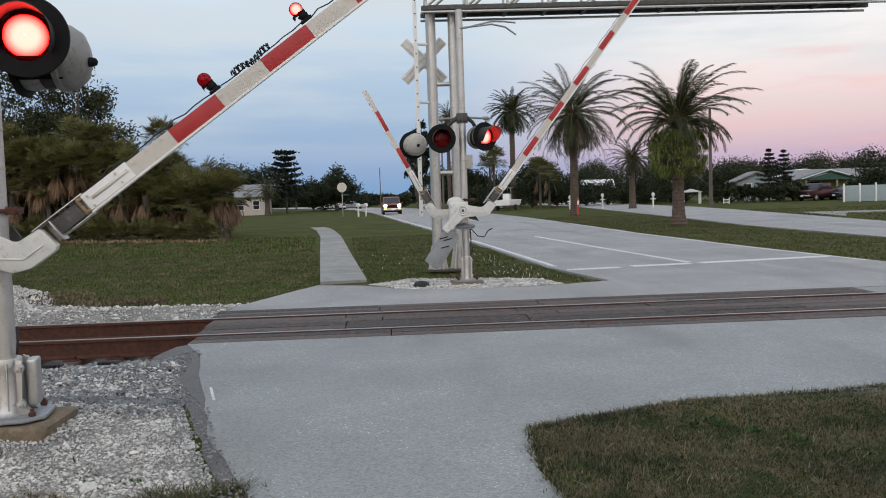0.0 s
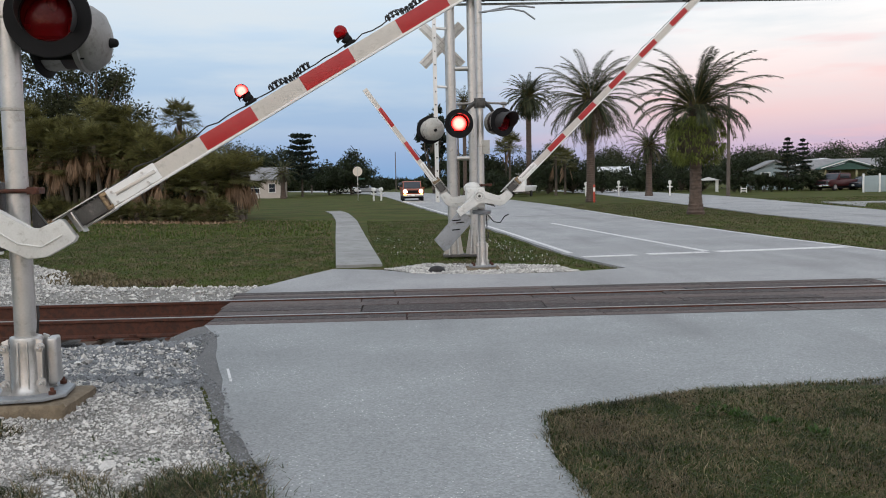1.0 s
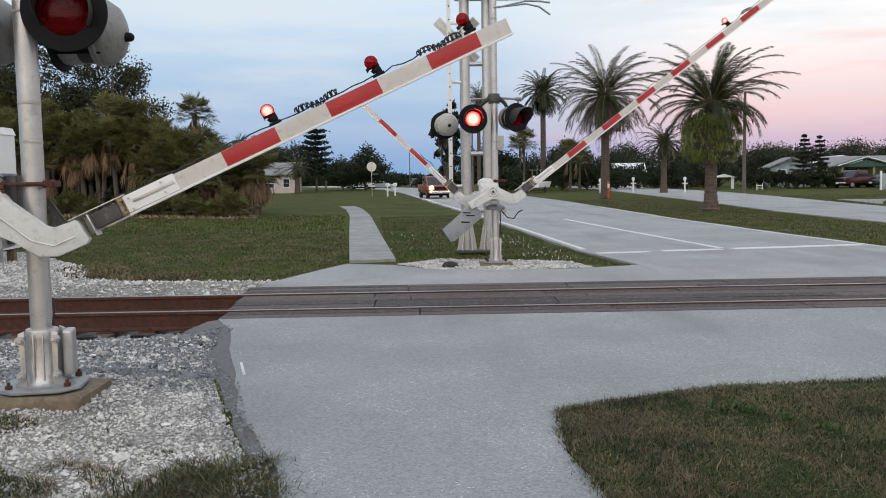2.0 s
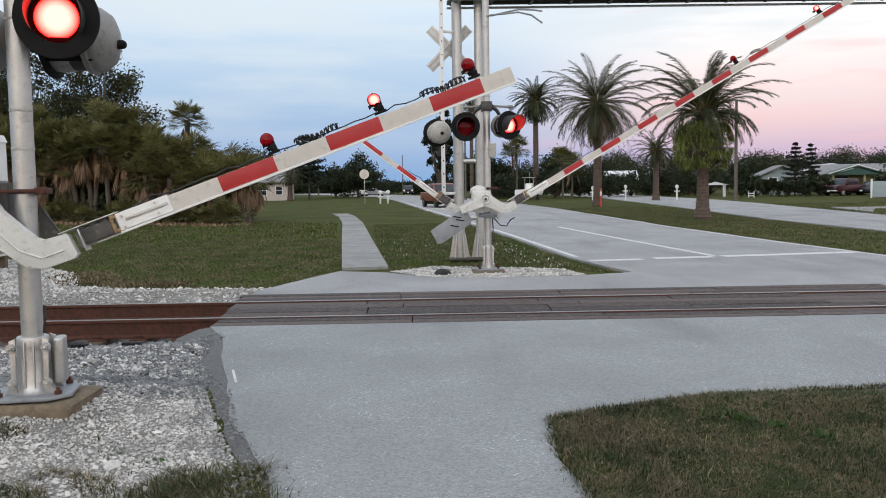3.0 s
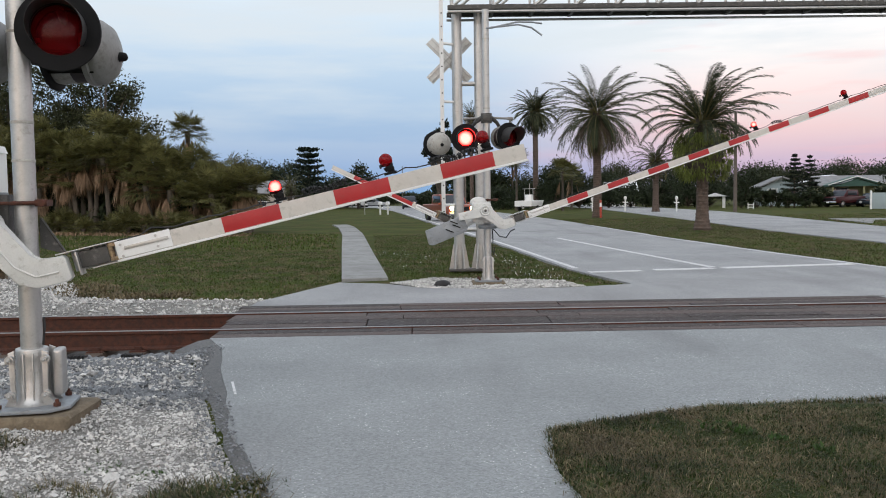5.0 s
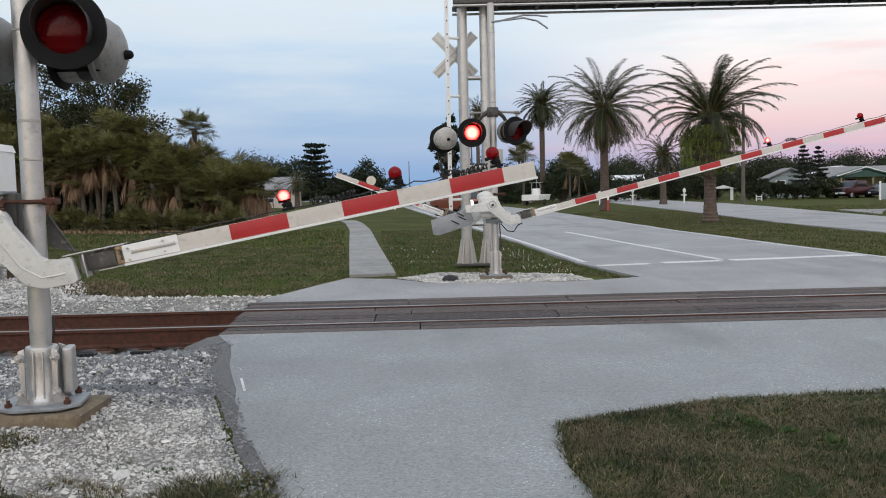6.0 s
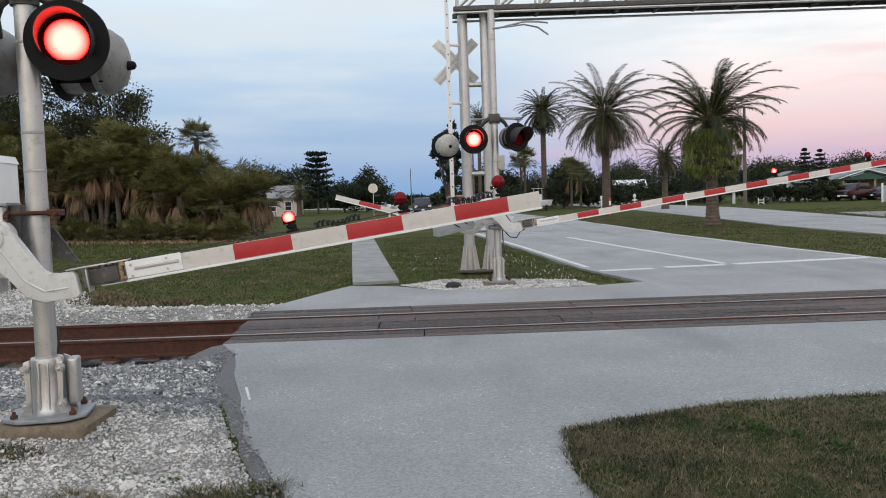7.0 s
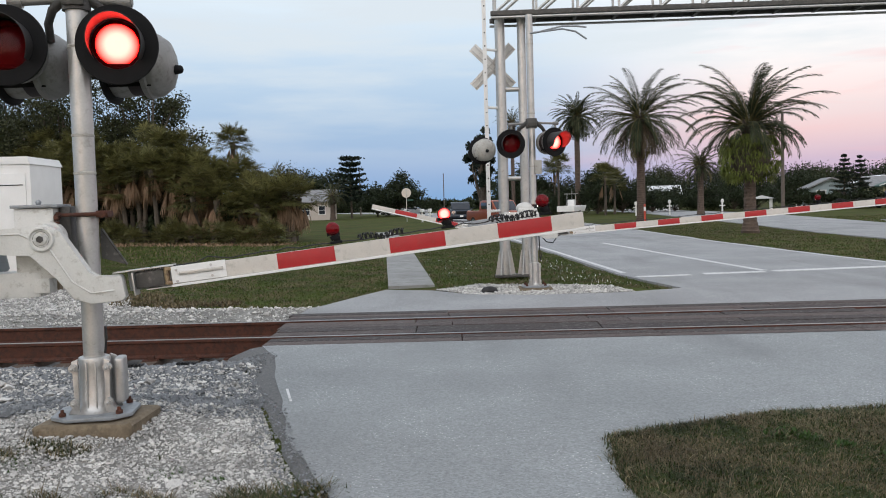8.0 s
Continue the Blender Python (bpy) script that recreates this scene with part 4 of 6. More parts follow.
def gearbox(parent, hub, clamp, small=False):
    """The drive housing behind the arm's hub, its lid, bearing boss and mast clamp."""
    x, y, z = hub
    bm = bmesh.new()
    if small:
        box(bm, (x - .05, y + .22, z - .04), (.36, .30, .40), .05, seg=3)
        ball(bm, (x - .10, y + .22, z + .15), .15, 16, 10, (1.1, .9, .75))
        rod(bm, (x + .02, y + .12, z + .0), (x + .02, y - .02, z + .0), .13, seg=24)
    else:
        box(bm, (x - .10, y + .25, z - .04), (.30, .34, .56), .02)
        rod(bm, (x, y + .12, z), (x, y + .02, z), .14, seg=28)
        box(bm, (x - .30, y + .20, z - .36), (.46, .26, .20), .015)
        box(bm, (x - .06, y + .16, z - .37), (.12, .2, .12), .012)
    part("gearbox", bm, M_CAST, parent, "white gate gearbox")
    if small:
        bm = bmesh.new()
        lathe(bm, [(z - .36, .05), (z - .35, .17), (z - .30, .19), (z - .27, .17), (z - .26, .05)], 24, "z", (.0, -.02, 0))
        part("mounting_collar", bm, M_STEEL, parent, "grimy steel mounting collar")
    else:
        bm = bmesh.new()
        box(bm, (x - .09, y + .25, z + .255), (.35, .39, .025), .006)
        ball(bm, (x - .07, y + .12, z + .285), .022, 10, 8)
        part("gearbox_lid", bm, M_STEEL, parent, "grey gearbox lid")
        # dark box set against the white gearbox as its darker right side
        bm = bmesh.new()
        box(bm, (x + .10, y + .30, z - .02), (.09, .22, .54), .012)
        part("gearbox_dark_side", bm, M_CHANNEL, parent, "dark right side of the gearbox")
        bm = bmesh.new()
        for k in range(3):
            rod(bm, (x + .05, y + .09, z + .16 - k * .05), (x + .085, y + .09, z + .16 - k * .05), .022, seg=6)
        part("terminal_bolt", bm, M_RUST, parent, "rusty bolts")
    bm = bmesh.new()
    for q in (-.105, .105):
        rod(bm, (x + .03, q, clamp), (.17, q, clamp), .014, seg=8)
        rod(bm, (x + .06, q, clamp), (x + .09, q, clamp), .026, seg=6)
    tube(bm, [(math.sin(a) * .10, -math.cos(a) * .10, clamp) for a in [-1.5 + .3 * k for k in range(11)]], .017, 8)
    box(bm, (.155, 0, clamp), (.04, .24, .05), .008)
    rod(bm, (.10, -.115, clamp), (.19, -.115, clamp), .028, seg=8)
    rod(bm, (.15, -.10, clamp), (.15, -.15, clamp), .03, seg=6)
    part("mast_clamp", bm, M_RUST, parent, "rusty mast clamp")
    bm = bmesh.new()
    tube(bm, [(.115, -.07, clamp - .9), (.12, -.08, clamp - 1.0), (.118, -.08, .62), (.10, -.06, .5)], .010, 6)
    part("conduit", bm, M_RUBBER, parent)
    bm = bmesh.new()
    prism(bm, [(.07, clamp - .13), (.10, clamp - .13), (.27, clamp - .42), (.07, clamp - .36)], .10, .108, "xz")
    tube(bm, [(.08, .10, clamp - .12), (.27, .10, clamp - .42)], .010, 6)
    part("stay", bm, M_CHANNEL, parent, smooth=False)


def crossarm(parent, z, offsets, thick=.032):
    """A pipe crossarm held by a clamp casting, with an elbow down to each lamp."""
    lo, hi = min(offsets), max(offsets)
    bm = bmesh.new()
    tube(bm, [(lo - .06, .05, z + .10), (0, .05, z + .13), (hi + .06, .05, z + .10)], thick, 12)
    for x in (lo, hi):
        rod(bm, (x - .05, .05, z + .105), (x + .05, .05, z + .105), thick * 1.5, seg=12)
        tube(bm, [(x, .05, z + .10), (x, .05, z + .0), (x, .06, z - .07)], thick * .9, 10)
    part("crossarm", bm, M_HOUSING, parent, "painted grey pipe crossarm")
    bm = bmesh.new()
    rod(bm, (0, 0, z + .02), (0, 0, z + .20), .108, seg=20)
    box(bm, (0, -.095, z + .11), (.17, .07, .13), .02)
    for q in (-1, 1):
        tube(bm, [(q * .09, 0, z + .12), (q * .20, .06, z + .04), (q * .27, .18, z - .04), (q * .29, .30, z - .16)], [.045, .036, .034, .032], 10)
        rod(bm, (q * .06, -.12, z + .11), (q * .06, -.15, z + .11), .018, seg=6)
    part("clamp", bm, M_CHANNEL, parent, "dark cast clamp")


# near signal
YAW = 10
near = thing("crossing_signal", pose(-2.932, 6.268, .143, 0, 0, YAW) @ Matrix.Scale(.93, 4), "silver railway crossing signal with red lamps and sidewalk gate", "crossing signal", "crossing signals")
mast(near, 4.3, .083, (1.95, 2.25, 2.95))
gearbox(near, (-.265, -.22, 1.44), 1.62)
crossarm(near, 3.215, (-.47, .36), .036)
for x, phase in ((.31, "A_near"), (-.53, "B")):
    flasher(near, pose(x + .01, -.12, 2.95, 0, 0, 4) @ Matrix.Scale(1.13, 4), phase, .24, .275)
    flasher(near, pose(x - .19, .56, 2.885, 0, 0, -99) @ Matrix.Scale(1.26, 4), "off", .2, .25)
gate_arm(near, (-.265, -.22, 1.44), "near", 4.30, (1.735, 2.645, 3.555), ((2.22, "B"), (3.14, "A"), (3.98, "off")), ((2.40, 2.78), (3.5, 3.9)), True, red=.462)
bm = bmesh.new()
box(bm, (-2.93, 6.29, .0), (.72, .66, .265), .045, seg=3)
for v in bm.verts:
    v.co += Vector((random.uniform(-.014, .014), random.uniform(-.014, .014), random.uniform(-.008, .002)))
tagged(part("foundation", bm, M_CONCRETE), "stained concrete foundation block in the gravel", "foundation")

# far signal, with a road gate and a sidewalk gate
far = thing("crossing_signal", pose(1.17, 16.2, .02, 0, 0, 2), "silver railway crossing signal with road gate and sidewalk gate", "crossing signal", "crossing signals")
mast(far, 5.15, .066, (2.3, 3.3, 4.6), .7, False)
gearbox(far, (-.08, -.30, 1.36), 1.56, True)
crossarm(far, 3.0, (-.38, .46), .022)
SMALL = Matrix.Scale(.97, 4)
flasher(far, pose(-.42, -.24, 2.72, 0, 0, 2) @ SMALL, "B", .24, .276)
flasher(far, pose(.41, -.18, 2.74, 0, 0, 28) @ SMALL, "A", .36, .276)
flasher(far, pose(-.93, .62, 2.66, 0, 0, 192) @ SMALL, "off", .24, .276, M_CREAM)
gate_arm(far, (-.08, -.30, 1.36), "far", 9.6, [1.53 + .816 * i for i in range(10)], ((5.38, "B"), (7.22, "A"), (9.5, "off")), ((5.7, 5.9),), True, cs=.82, red=.406, thin=.82)
gate_arm(far, (-.15, .40, 1.27), "walk", 2.95, (1.25, 2.06), (), (), False, "sidewalk_gate_arm", -1, .62, .82)
bm = bmesh.new()
box(bm, (.10, -.02, 2.28), (.14, .12, .26), .01)
part("junction_box", bm, M_CREAM, far)
bm = bmesh.new()
for k in range(2):
    tube(bm, [(0, -.05, 4.86), (.12, -.1, 4.86 + .01 * k), (.3, -.12, 4.90 - .02 * k), (.6, -.14, 4.96 - .05 * k), (.85, -.16, 4.95 - .10 * k), (1.05, -.18, 4.92 - .22 * k)], .017, 8)
part("conduit_whip", bm, M_STEEL, far, "two bent grey conduits ending free", at=pose(0, 0, -.07))
bm = bmesh.new()
tube(bm, [(.10, -.1, 1.0), (.22, -.12, .86), (.34, -.14, .84), (.42, -.15, .96), (.5, -.16, 1.0)], .012, 6)
tube(bm, [(.08, -.08, 1.0), (.09, -.09, .8), (.085, -.08, .55)], .012, 6)
part("loose_cable", bm, M_RUBBER, far)
bm = bmesh.new()
box(bm, (1.17, 16.2, -.12), (.62, .58, .27), .02)
tagged(part("foundation", bm, M_CONCRETE), "concrete foundation block under the far signal", "foundation")

# cantilever bridge beside the far signal
bridge = thing("signal_cantilever", pose(.72, 18.75, -.03, 0, 0, 0), "silver steel signal cantilever reaching over the road", "signal bridge")
for x, r in ((0, .118), (.47, .10)):
    bm = bmesh.new()
    rod(bm, (x, 0, .04), (x, 0, 5.75), r, r * .93, 24)
    part("post", bm, M_GALV, bridge)
    bm = bmesh.new()
    prism(bm, [(r * .9, .05), (r + .11, .05), (r + .015, .62), (r * .9, .62)], -.012, .012, "xz")
    first = part("gusset", bm, M_GALV, bridge, smooth=False, at=pose(x, 0, 0))
    for a in range(1, 6):
        part("gusset", first.data, None, bridge, at=pose(x, 0, 0, 0, 0, 60 * a))
bm = bmesh.new()
box(bm, (.24, 0, .06), (.95, .5, .05), .008)
part("base_plate", bm, M_CHANNEL, bridge)
for z in (.95, 4.15, 2.2):
    bm = bmesh.new()
    rod(bm, (0, 0, z), (.47, 0, z), .05, seg=12)
    part("cross_tie", bm, M_GALV, bridge)
# truss: two lower and two upper chords with bracing and a grating; all steel of the underside is coloured darker
for y in (-.38, .38):
    for z in (5.72, 6.5):
        bm = bmesh.new()
        box(bm, (4.9, y, z), (10.2, .09, .09), .008)
        part("chord", bm, M_CHANNEL if z < 6 else M_GALV, bridge)
for i in range(12):
    x = -.1 + i * .88
    for y in (-.38, .38):
        bm = bmesh.new()
        rod(bm, (x, y, 5.74), (x + .88 if i < 11 else x, y, 6.48), .032, seg=8)
        rod(bm, (x, y, 5.74), (x, y, 6.48), .028, seg=8)
        part("brace", bm, M_GALV, bridge)
    bm = bmesh.new()
    box(bm, (x, 0, 5.70), (.07, .86, .07), .006)
    part("floor_beam", bm, M_CHANNEL, bridge)
bm = bmesh.new()
for k in range(17):
    box(bm, (4.9, -.36 + k * .045, 5.765), (10.1, .022, .04))
part("walkway_grating", bm, M_CHANNEL, bridge, "dark walkway grating", smooth=False)
for y in (-.45, .45):
    bm = bmesh.new()
    rod(bm, (-.2, y, 5.62), (9.95, y, 5.62), .028, seg=10)
    part("conduit", bm, M_GALV, bridge)
# perforated ladder rail
bm = bmesh.new()
box(bm, (-.34, -.25, 3.93), (.085, .012, 5.36), .002)
box(bm, (-.378, -.22, 3.93), (.010, .07, 5.36), .002)
part("ladder_rail", bm, M_WHITE, bridge, "white perforated ladder rail")
bm = bmesh.new()
for i in range(19):
    rod(bm, (-.335, -.26, 1.36 + i * .285), (-.335, -.20, 1.36 + i * .285), .016, seg=8)
part("rung_hole", bm, M_BLACK, bridge, smooth=False)
for z in (1.5, 3.75, 5.0):
    bm = bmesh.new()
    rod(bm, (-.33, -.2, z), (0, 0, z), .03, seg=8)
    part("standoff", bm, M_WHITE, bridge)
# crossbuck seen from behind
for a in (-45, 45):
    bm = bmesh.new()
    box(bm, (0, 0, 0), (1.24, .012, .215), .003)
    ob = part("crossbuck_blade", bm, M_CAST, bridge, "back of a white crossbuck blade", at=pose(-.16, .26 + .012 * (a > 0), 4.70, 0, a, 0))
    for q in (-.055, .055):
        bm = bmesh.new()
        box(bm, (0, -.016, q), (1.2, .02, .022), .003)
        part("stiffener", bm, M_GALV, ob)

# equipment cabinet beyond the track
cab = thing("equipment_cabinet", pose(-10.45, 18.1, -.04, 0, 0, 4), "white steel railway equipment cabinet on short legs", "cabinet")
bm = bmesh.new()
box(bm, (0, 0, 1.55), (2.5, 1.6, 2.5), .03)
part("body", bm, M_WHITE, cab)
bm = bmesh.new()
prism(bm, [(-1.27, 2.78), (1.27, 2.78), (1.2, 2.94), (-1.2, 2.94)], -.83, .83, "xz", .01)
part("roof", bm, M_WHITE, cab)
for x in (-.6, .6):
    bm = bmesh.new()
    box(bm, (x, -.81, 1.5), (1.1, .03, 2.2), .01)
    d = part("door", bm, M_WHITE, cab)
    bm = bmesh.new()
    box(bm, (x + .4, -.84, 1.5), (.04, .04, .2), .008)
    part("handle", bm, M_GALV, d)
    bm = bmesh.new()
    box(bm, (x, -.828, 2.35), (1.0, .012, .02))
    part("vent", bm, M_BLACK, d)
for x in (-1.1, 1.1):
    for y in (-.65, .65):
        bm = bmesh.new()
        box(bm, (x, y, .14), (.16, .16, .36), .01)
        part("leg", bm, M_CONCRETE, cab)


# ---- plants ----
def strips(name, segs, materials, index=None):
    """Thin leaves: each a root, two shoulders and a tip, as arrays (n, 4, 3)."""
    v = np.asarray(segs).reshape(-1, 3)
    n = len(v) // 4
    f = (np.arange(n) * 4)[:, None] + np.array([[0, 1, 2, 3]])
    return raw(name, v, f, materials, index)


def frond_leaves(g, root, az, up, length, droop, n, leaf, width, out, hang=.0):
    """One feather frond: leaflets on both sides of an arching midrib. Returns the midrib."""
    d = np.array([math.cos(az), math.sin(az)])
    rib = []
    ang = up
    p = np.array(root, float)
    steps = 16
    for i in range(steps + 1):
        rib.append(p.copy())
        step = length / steps
        p = p + step * np.array([d[0] * math.cos(ang), d[1] * math.cos(ang), math.sin(ang)])
        ang -= droop / steps * (.35 + 1.5 * i / steps)
    rib = np.array(rib)
    side = np.array([-d[1], d[0], 0])
    for k in range(n):
        t = .10 + .90 * k / n
        i = min(int(t * steps), steps - 1)
        fr = t * steps - i
        q = rib[i] * (1 - fr) + rib[i + 1] * fr
        tang = rib[i + 1] - rib[i]
        tang = tang / np.linalg.norm(tang)
        up_ = np.cross(tang, side)
        l = leaf * (math.sin(math.pi * (.16 + .74 * t)) ** .7) * g.uniform(.8, 1.15)
        for s in (-1, 1):
            dr = side * s * .62 + tang * .80 + up_ * g.uniform(-.25, .12) + np.array([0, 0, -hang])
            dr = dr / np.linalg.norm(dr)
            tip = q + dr * l + np.array([0, 0, -.16 * l])
            w = tang * width
            out.append([q, q + dr * l * .4 + w, tip, q + dr * l * .4 - w])
    return rib


def palm(loc, height, crown, seed, trunk_r, label, dead=0, n=56, leaves=26, ferns=False, flare=1.35, dens=1., low=112):
    g = np.random.default_rng(seed)
    t = thing("palm_tree", pose(*loc), label, "palm tree", "palms of the median")
    bm = bmesh.new()
    rings = []
    z = -.1
    while z < height:
        k = z / height
        r = trunk_r * (1 + (flare - 1) * math.exp(-max(0, z - .12) * 2.6)) * (1 - .10 * k)
        rings += [(z, r * 1.0), (z + .07, r * 1.06), (z + .10, r * .96)]
        z += .16
    rings.append((height, trunk_r * .7))
    lathe(bm, rings, 18, "z")
    for v in bm.verts:
        v.co.x += g.normal(0, trunk_r * .035)
        v.co.y += g.normal(0, trunk_r * .035)
    part("trunk", bm, M_BARK, t, "ringed grey-brown palm trunk")
    live, old, ribs = [], [], []
    for i in range(n):
        f = (i + .5) / n
        up = radians(80) - (f ** .85) * radians(low) + g.normal(0, .08)
        az = i * 2.39996 + g.normal(0, .18)
        L_ = crown * (.74 + .30 * math.sin(math.pi * min(1, f + .15))) * g.uniform(.86, 1.08)
        lean = np.array([math.cos(az), math.sin(az), 0]) * .16 * trunk_r / .3
        root = lean + np.array([0, 0, height - .12 + .3 * (1 - f)])
        ribs.append(frond_leaves(g, root, az, up, L_, radians(62 + 22 * f) * g.uniform(.8, 1.15), leaves, crown * .135, .020 * crown / 3.2 * dens, old if f > .82 and g.random() < .4 else live))
    part_mesh("crown", strips("crown", live, M_PALM), t, "arching dark green feather fronds")
    if old:
        part_mesh("old_fronds", strips("old_fronds", old, M_PALMOLD), t, "yellowing lower fronds")
    bm = bmesh.new()
    for r in ribs:
        tube(bm, [tuple(p) for p in r[::4]], [.040, .030, .020, .012, .006][:len(r[::4])], 4)
    part("midrib", bm, M_PALMOLD, t, smooth=False)
    # the boot of old frond stubs under the crown
    bm = bmesh.new()
    for i in range(70):
        az, q = i * 2.39996, g.random()
        o = Vector((math.cos(az), math.sin(az), 0))
        a = o * trunk_r * .75 + Vector((0, 0, height - 1.3 + 1.2 * q))
        b = a + o * g.uniform(.2, .42) + Vector((0, 0, g.uniform(.25, .5)))
        tube(bm, [a, (a + b) / 2 + o * .05, b], [.07, .05, .03], 5)
    part("crown_boot", bm, M_TRUNK, t, "brown boot of cut frond stubs", smooth=False)
    if dead:
        dry = []
        for i in range(dead):
            az = g.uniform(0, 6.28)
            frond_leaves(g, (.2 * math.cos(az), .2 * math.sin(az), height - .1 - g.uniform(0, .6)), az, radians(g.uniform(-75, -15)), crown * g.uniform(.5, .92), radians(g.uniform(20, 70)), 34, crown * .085, .014 * crown / 3.2, dry, .5)
        part_mesh("dead_fronds", strips("dead_fronds", dry, M_PALMDEAD), t, "hanging dry brown fronds")
    if ferns:
        seg = []
        clump = [(g.uniform(0, 6.283), g.random()) for _ in range(150)]
        for az0, q0 in clump:
            for i in range(34):
                az, q = az0 + g.normal(0, .16), min(1, max(0, q0 + g.normal(0, .04)))
                z0 = height - .55 - 2.0 * q
                r0 = .58 + .86 * math.sin(math.pi * min(1, .16 + .74 * q)) ** .8
                c = np.array([math.cos(az) * r0 * .82, math.sin(az) * r0 * .82, z0])
                turn = az + g.normal(0, .7)
                o = np.array([math.cos(turn), math.sin(turn), 0])
                s = np.array([-math.sin(turn), math.cos(turn), 0]) * .022
                l = g.uniform(.16, .40)
                m1 = c + o * l * .5 + np.array([0, 0, g.uniform(.02, .12)])
                tip = c + o * l * .85 + np.array([0, 0, -l * g.uniform(.1, .75)])
                seg.append([c, m1 + s, tip, m1 - s])
        part_mesh("fern_skirt", strips("fern_skirt", seg, M_FERN), t, "thick green skirt of ferns under the crown")
        bm = bmesh.new()
        ball(bm, (0, 0, height - 1.45), .86, 16, 12, (1, 1, 1.2))
        part("crown_base", bm, M_TRUNK, t)
    return t


def part_mesh(name, me, parent, label=""):
    return part(name, me, None, parent, label)


def fan_plant(loc, size, n, seed, label, trunk=0., dead=.3, spread=1., lean=(0, 0)):
    """A fan palm: a round head of fans on long stalks, dead leaves hanging as a skirt under it."""
    g = np.random.default_rng(seed)
    t = thing("fan_palm", pose(*loc), label, "palm", "palm thicket")
    seg, dry = [], []
    stems = bmesh.new()
    head = np.array([lean[0], lean[1], trunk])
    for i in range(n):
        az = i * 2.39996 + g.normal(0, .2)
        low = g.random() < dead
        up = g.uniform(-1.35, -.75) if low else math.asin(g.uniform(-.45, 1))
        base = head + np.array([g.normal(0, .07 * spread), g.normal(0, .07 * spread), g.uniform(-.25, .1) * size])
        d = np.array([math.cos(az) * math.cos(up), math.sin(az) * math.cos(up), math.sin(up)])
        pl = size * (g.uniform(.30, .62) if low else g.uniform(.55, .95))
        hub = base + d * pl
        if low:
            hub[2] -= .25 * size * g.random()
        elif i % 3 == 0:
            tube(stems, [tuple(base), tuple(base + d * pl * .5 + np.array([0, 0, .04])), tuple(hub)], .012, 4)
        u = np.cross(d, [0, 0, 1.0])
        u = u / (np.linalg.norm(u) + 1e-6)
        w = np.cross(u, d)
        r = size * (g.uniform(.6, 1.15) if low else g.uniform(.42, .60))
        for a in (np.linspace(-.55, .55, 8) if low else np.linspace(-1.75, 1.75, 22)):
            dr = d * math.cos(a) + u * math.sin(a) + w * g.uniform(-.1, .25)
            dr[2] -= (1.5 if low else .10)
            dr = dr / np.linalg.norm(dr)
            sd = np.cross(dr, w)
            s = sd / (np.linalg.norm(sd) + 1e-6) * (.030 if low else .021) * size
            l = r * g.uniform(.8, 1.1)
            tip = hub + dr * l + np.array([0, 0, -.10 * l])
            (dry if low else seg).append([hub, hub + dr * l * .55 + s, tip, hub + dr * l * .55 - s])
    if trunk > .3:
        bm = bmesh.new()
        tube(bm, [(0, 0, -.1), (lean[0] * .4 + .04, lean[1] * .4, trunk * .5), tuple(head)], [.17, .13, .15], 9)
        part("trunk", bm, M_TRUNK, t)
    part_mesh("crown", strips("crown", seg, M_FAN), t, "green fan-shaped leaves")
    if dry:
        part_mesh("dead_fronds", strips("dead_fronds", dry, M_PALMDRY), t, "hanging brown dead leaves")
    tagged(part("stem", stems, M_FAN, t, smooth=False), kind="stuff")
    return t


def tree(loc, height, spread, seed, material, label, leaf=.22, count=5200, bare=.35, clumps=26, name="tree", flat=.55, trunk_r=None, low=0.):
    """A broadleaf tree: tapered trunk, forking limbs, and leaves in uneven clumps round the limb ends."""
    g = np.random.default_rng(seed)
    t = thing(name, pose(*loc), label, "tree")
    bm = bmesh.new()
    tr = trunk_r or height * .028
    fork = height * bare
    tube(bm, [(0, 0, -.2), (g.normal(0, .08), g.normal(0, .08), fork * .5), (g.normal(0, .15), g.normal(0, .15), fork)], [tr * 1.35, tr, tr * .85], 9)
    centres = []
    for i in range(clumps):
        az = i * 2.39996 + g.normal(0, .4)
        q = math.sqrt((i + .5) / clumps)
        z = fork + (height - fork) * (low + (1 - low) * g.uniform(.15, 1) * (1 - flat * q * q))
        c = np.array([math.cos(az) * spread * q * g.uniform(.7, 1.08), math.sin(az) * spread * q * g.uniform(.7, 1.08), z])
        centres.append(c)
        m = c * .55 + np.array([0, 0, fork]) * .45 + g.normal(0, .25, 3)
        tube(bm, [(0, 0, fork * g.uniform(.75, 1)), tuple(m), tuple(c)], [tr * .5, tr * .28, tr * .08], 5)
    part("trunk", bm, M_TRUNK, t, "brown bark trunk and limbs")
    c = np.array(centres)[g.integers(0, clumps, count)]
    r = spread * .30 * np.clip(np.abs(g.normal(.70, .32, count)), 0, 1.12)[:, None]
    dirs = g.normal(0, 1, (count, 3)) * np.array([1, 1, .72])
    dirs /= np.linalg.norm(dirs, axis=1, keepdims=True)
    p = c + dirs * r
    a = g.normal(0, 1, (count, 3))
    a /= np.linalg.norm(a, axis=1, keepdims=True)
    b = np.cross(a, g.normal(0, 1, (count, 3)))
    b /= np.linalg.norm(b, axis=1, keepdims=True)
    l = (leaf * g.uniform(.6, 1.3, count))[:, None]
    seg = np.stack([p - a * l, p + b * l * .5, p + a * l, p - b * l * .5], 1)
    part_mesh("crown", strips("crown", seg, material), t, "uneven clumps of small leaves")
    return t


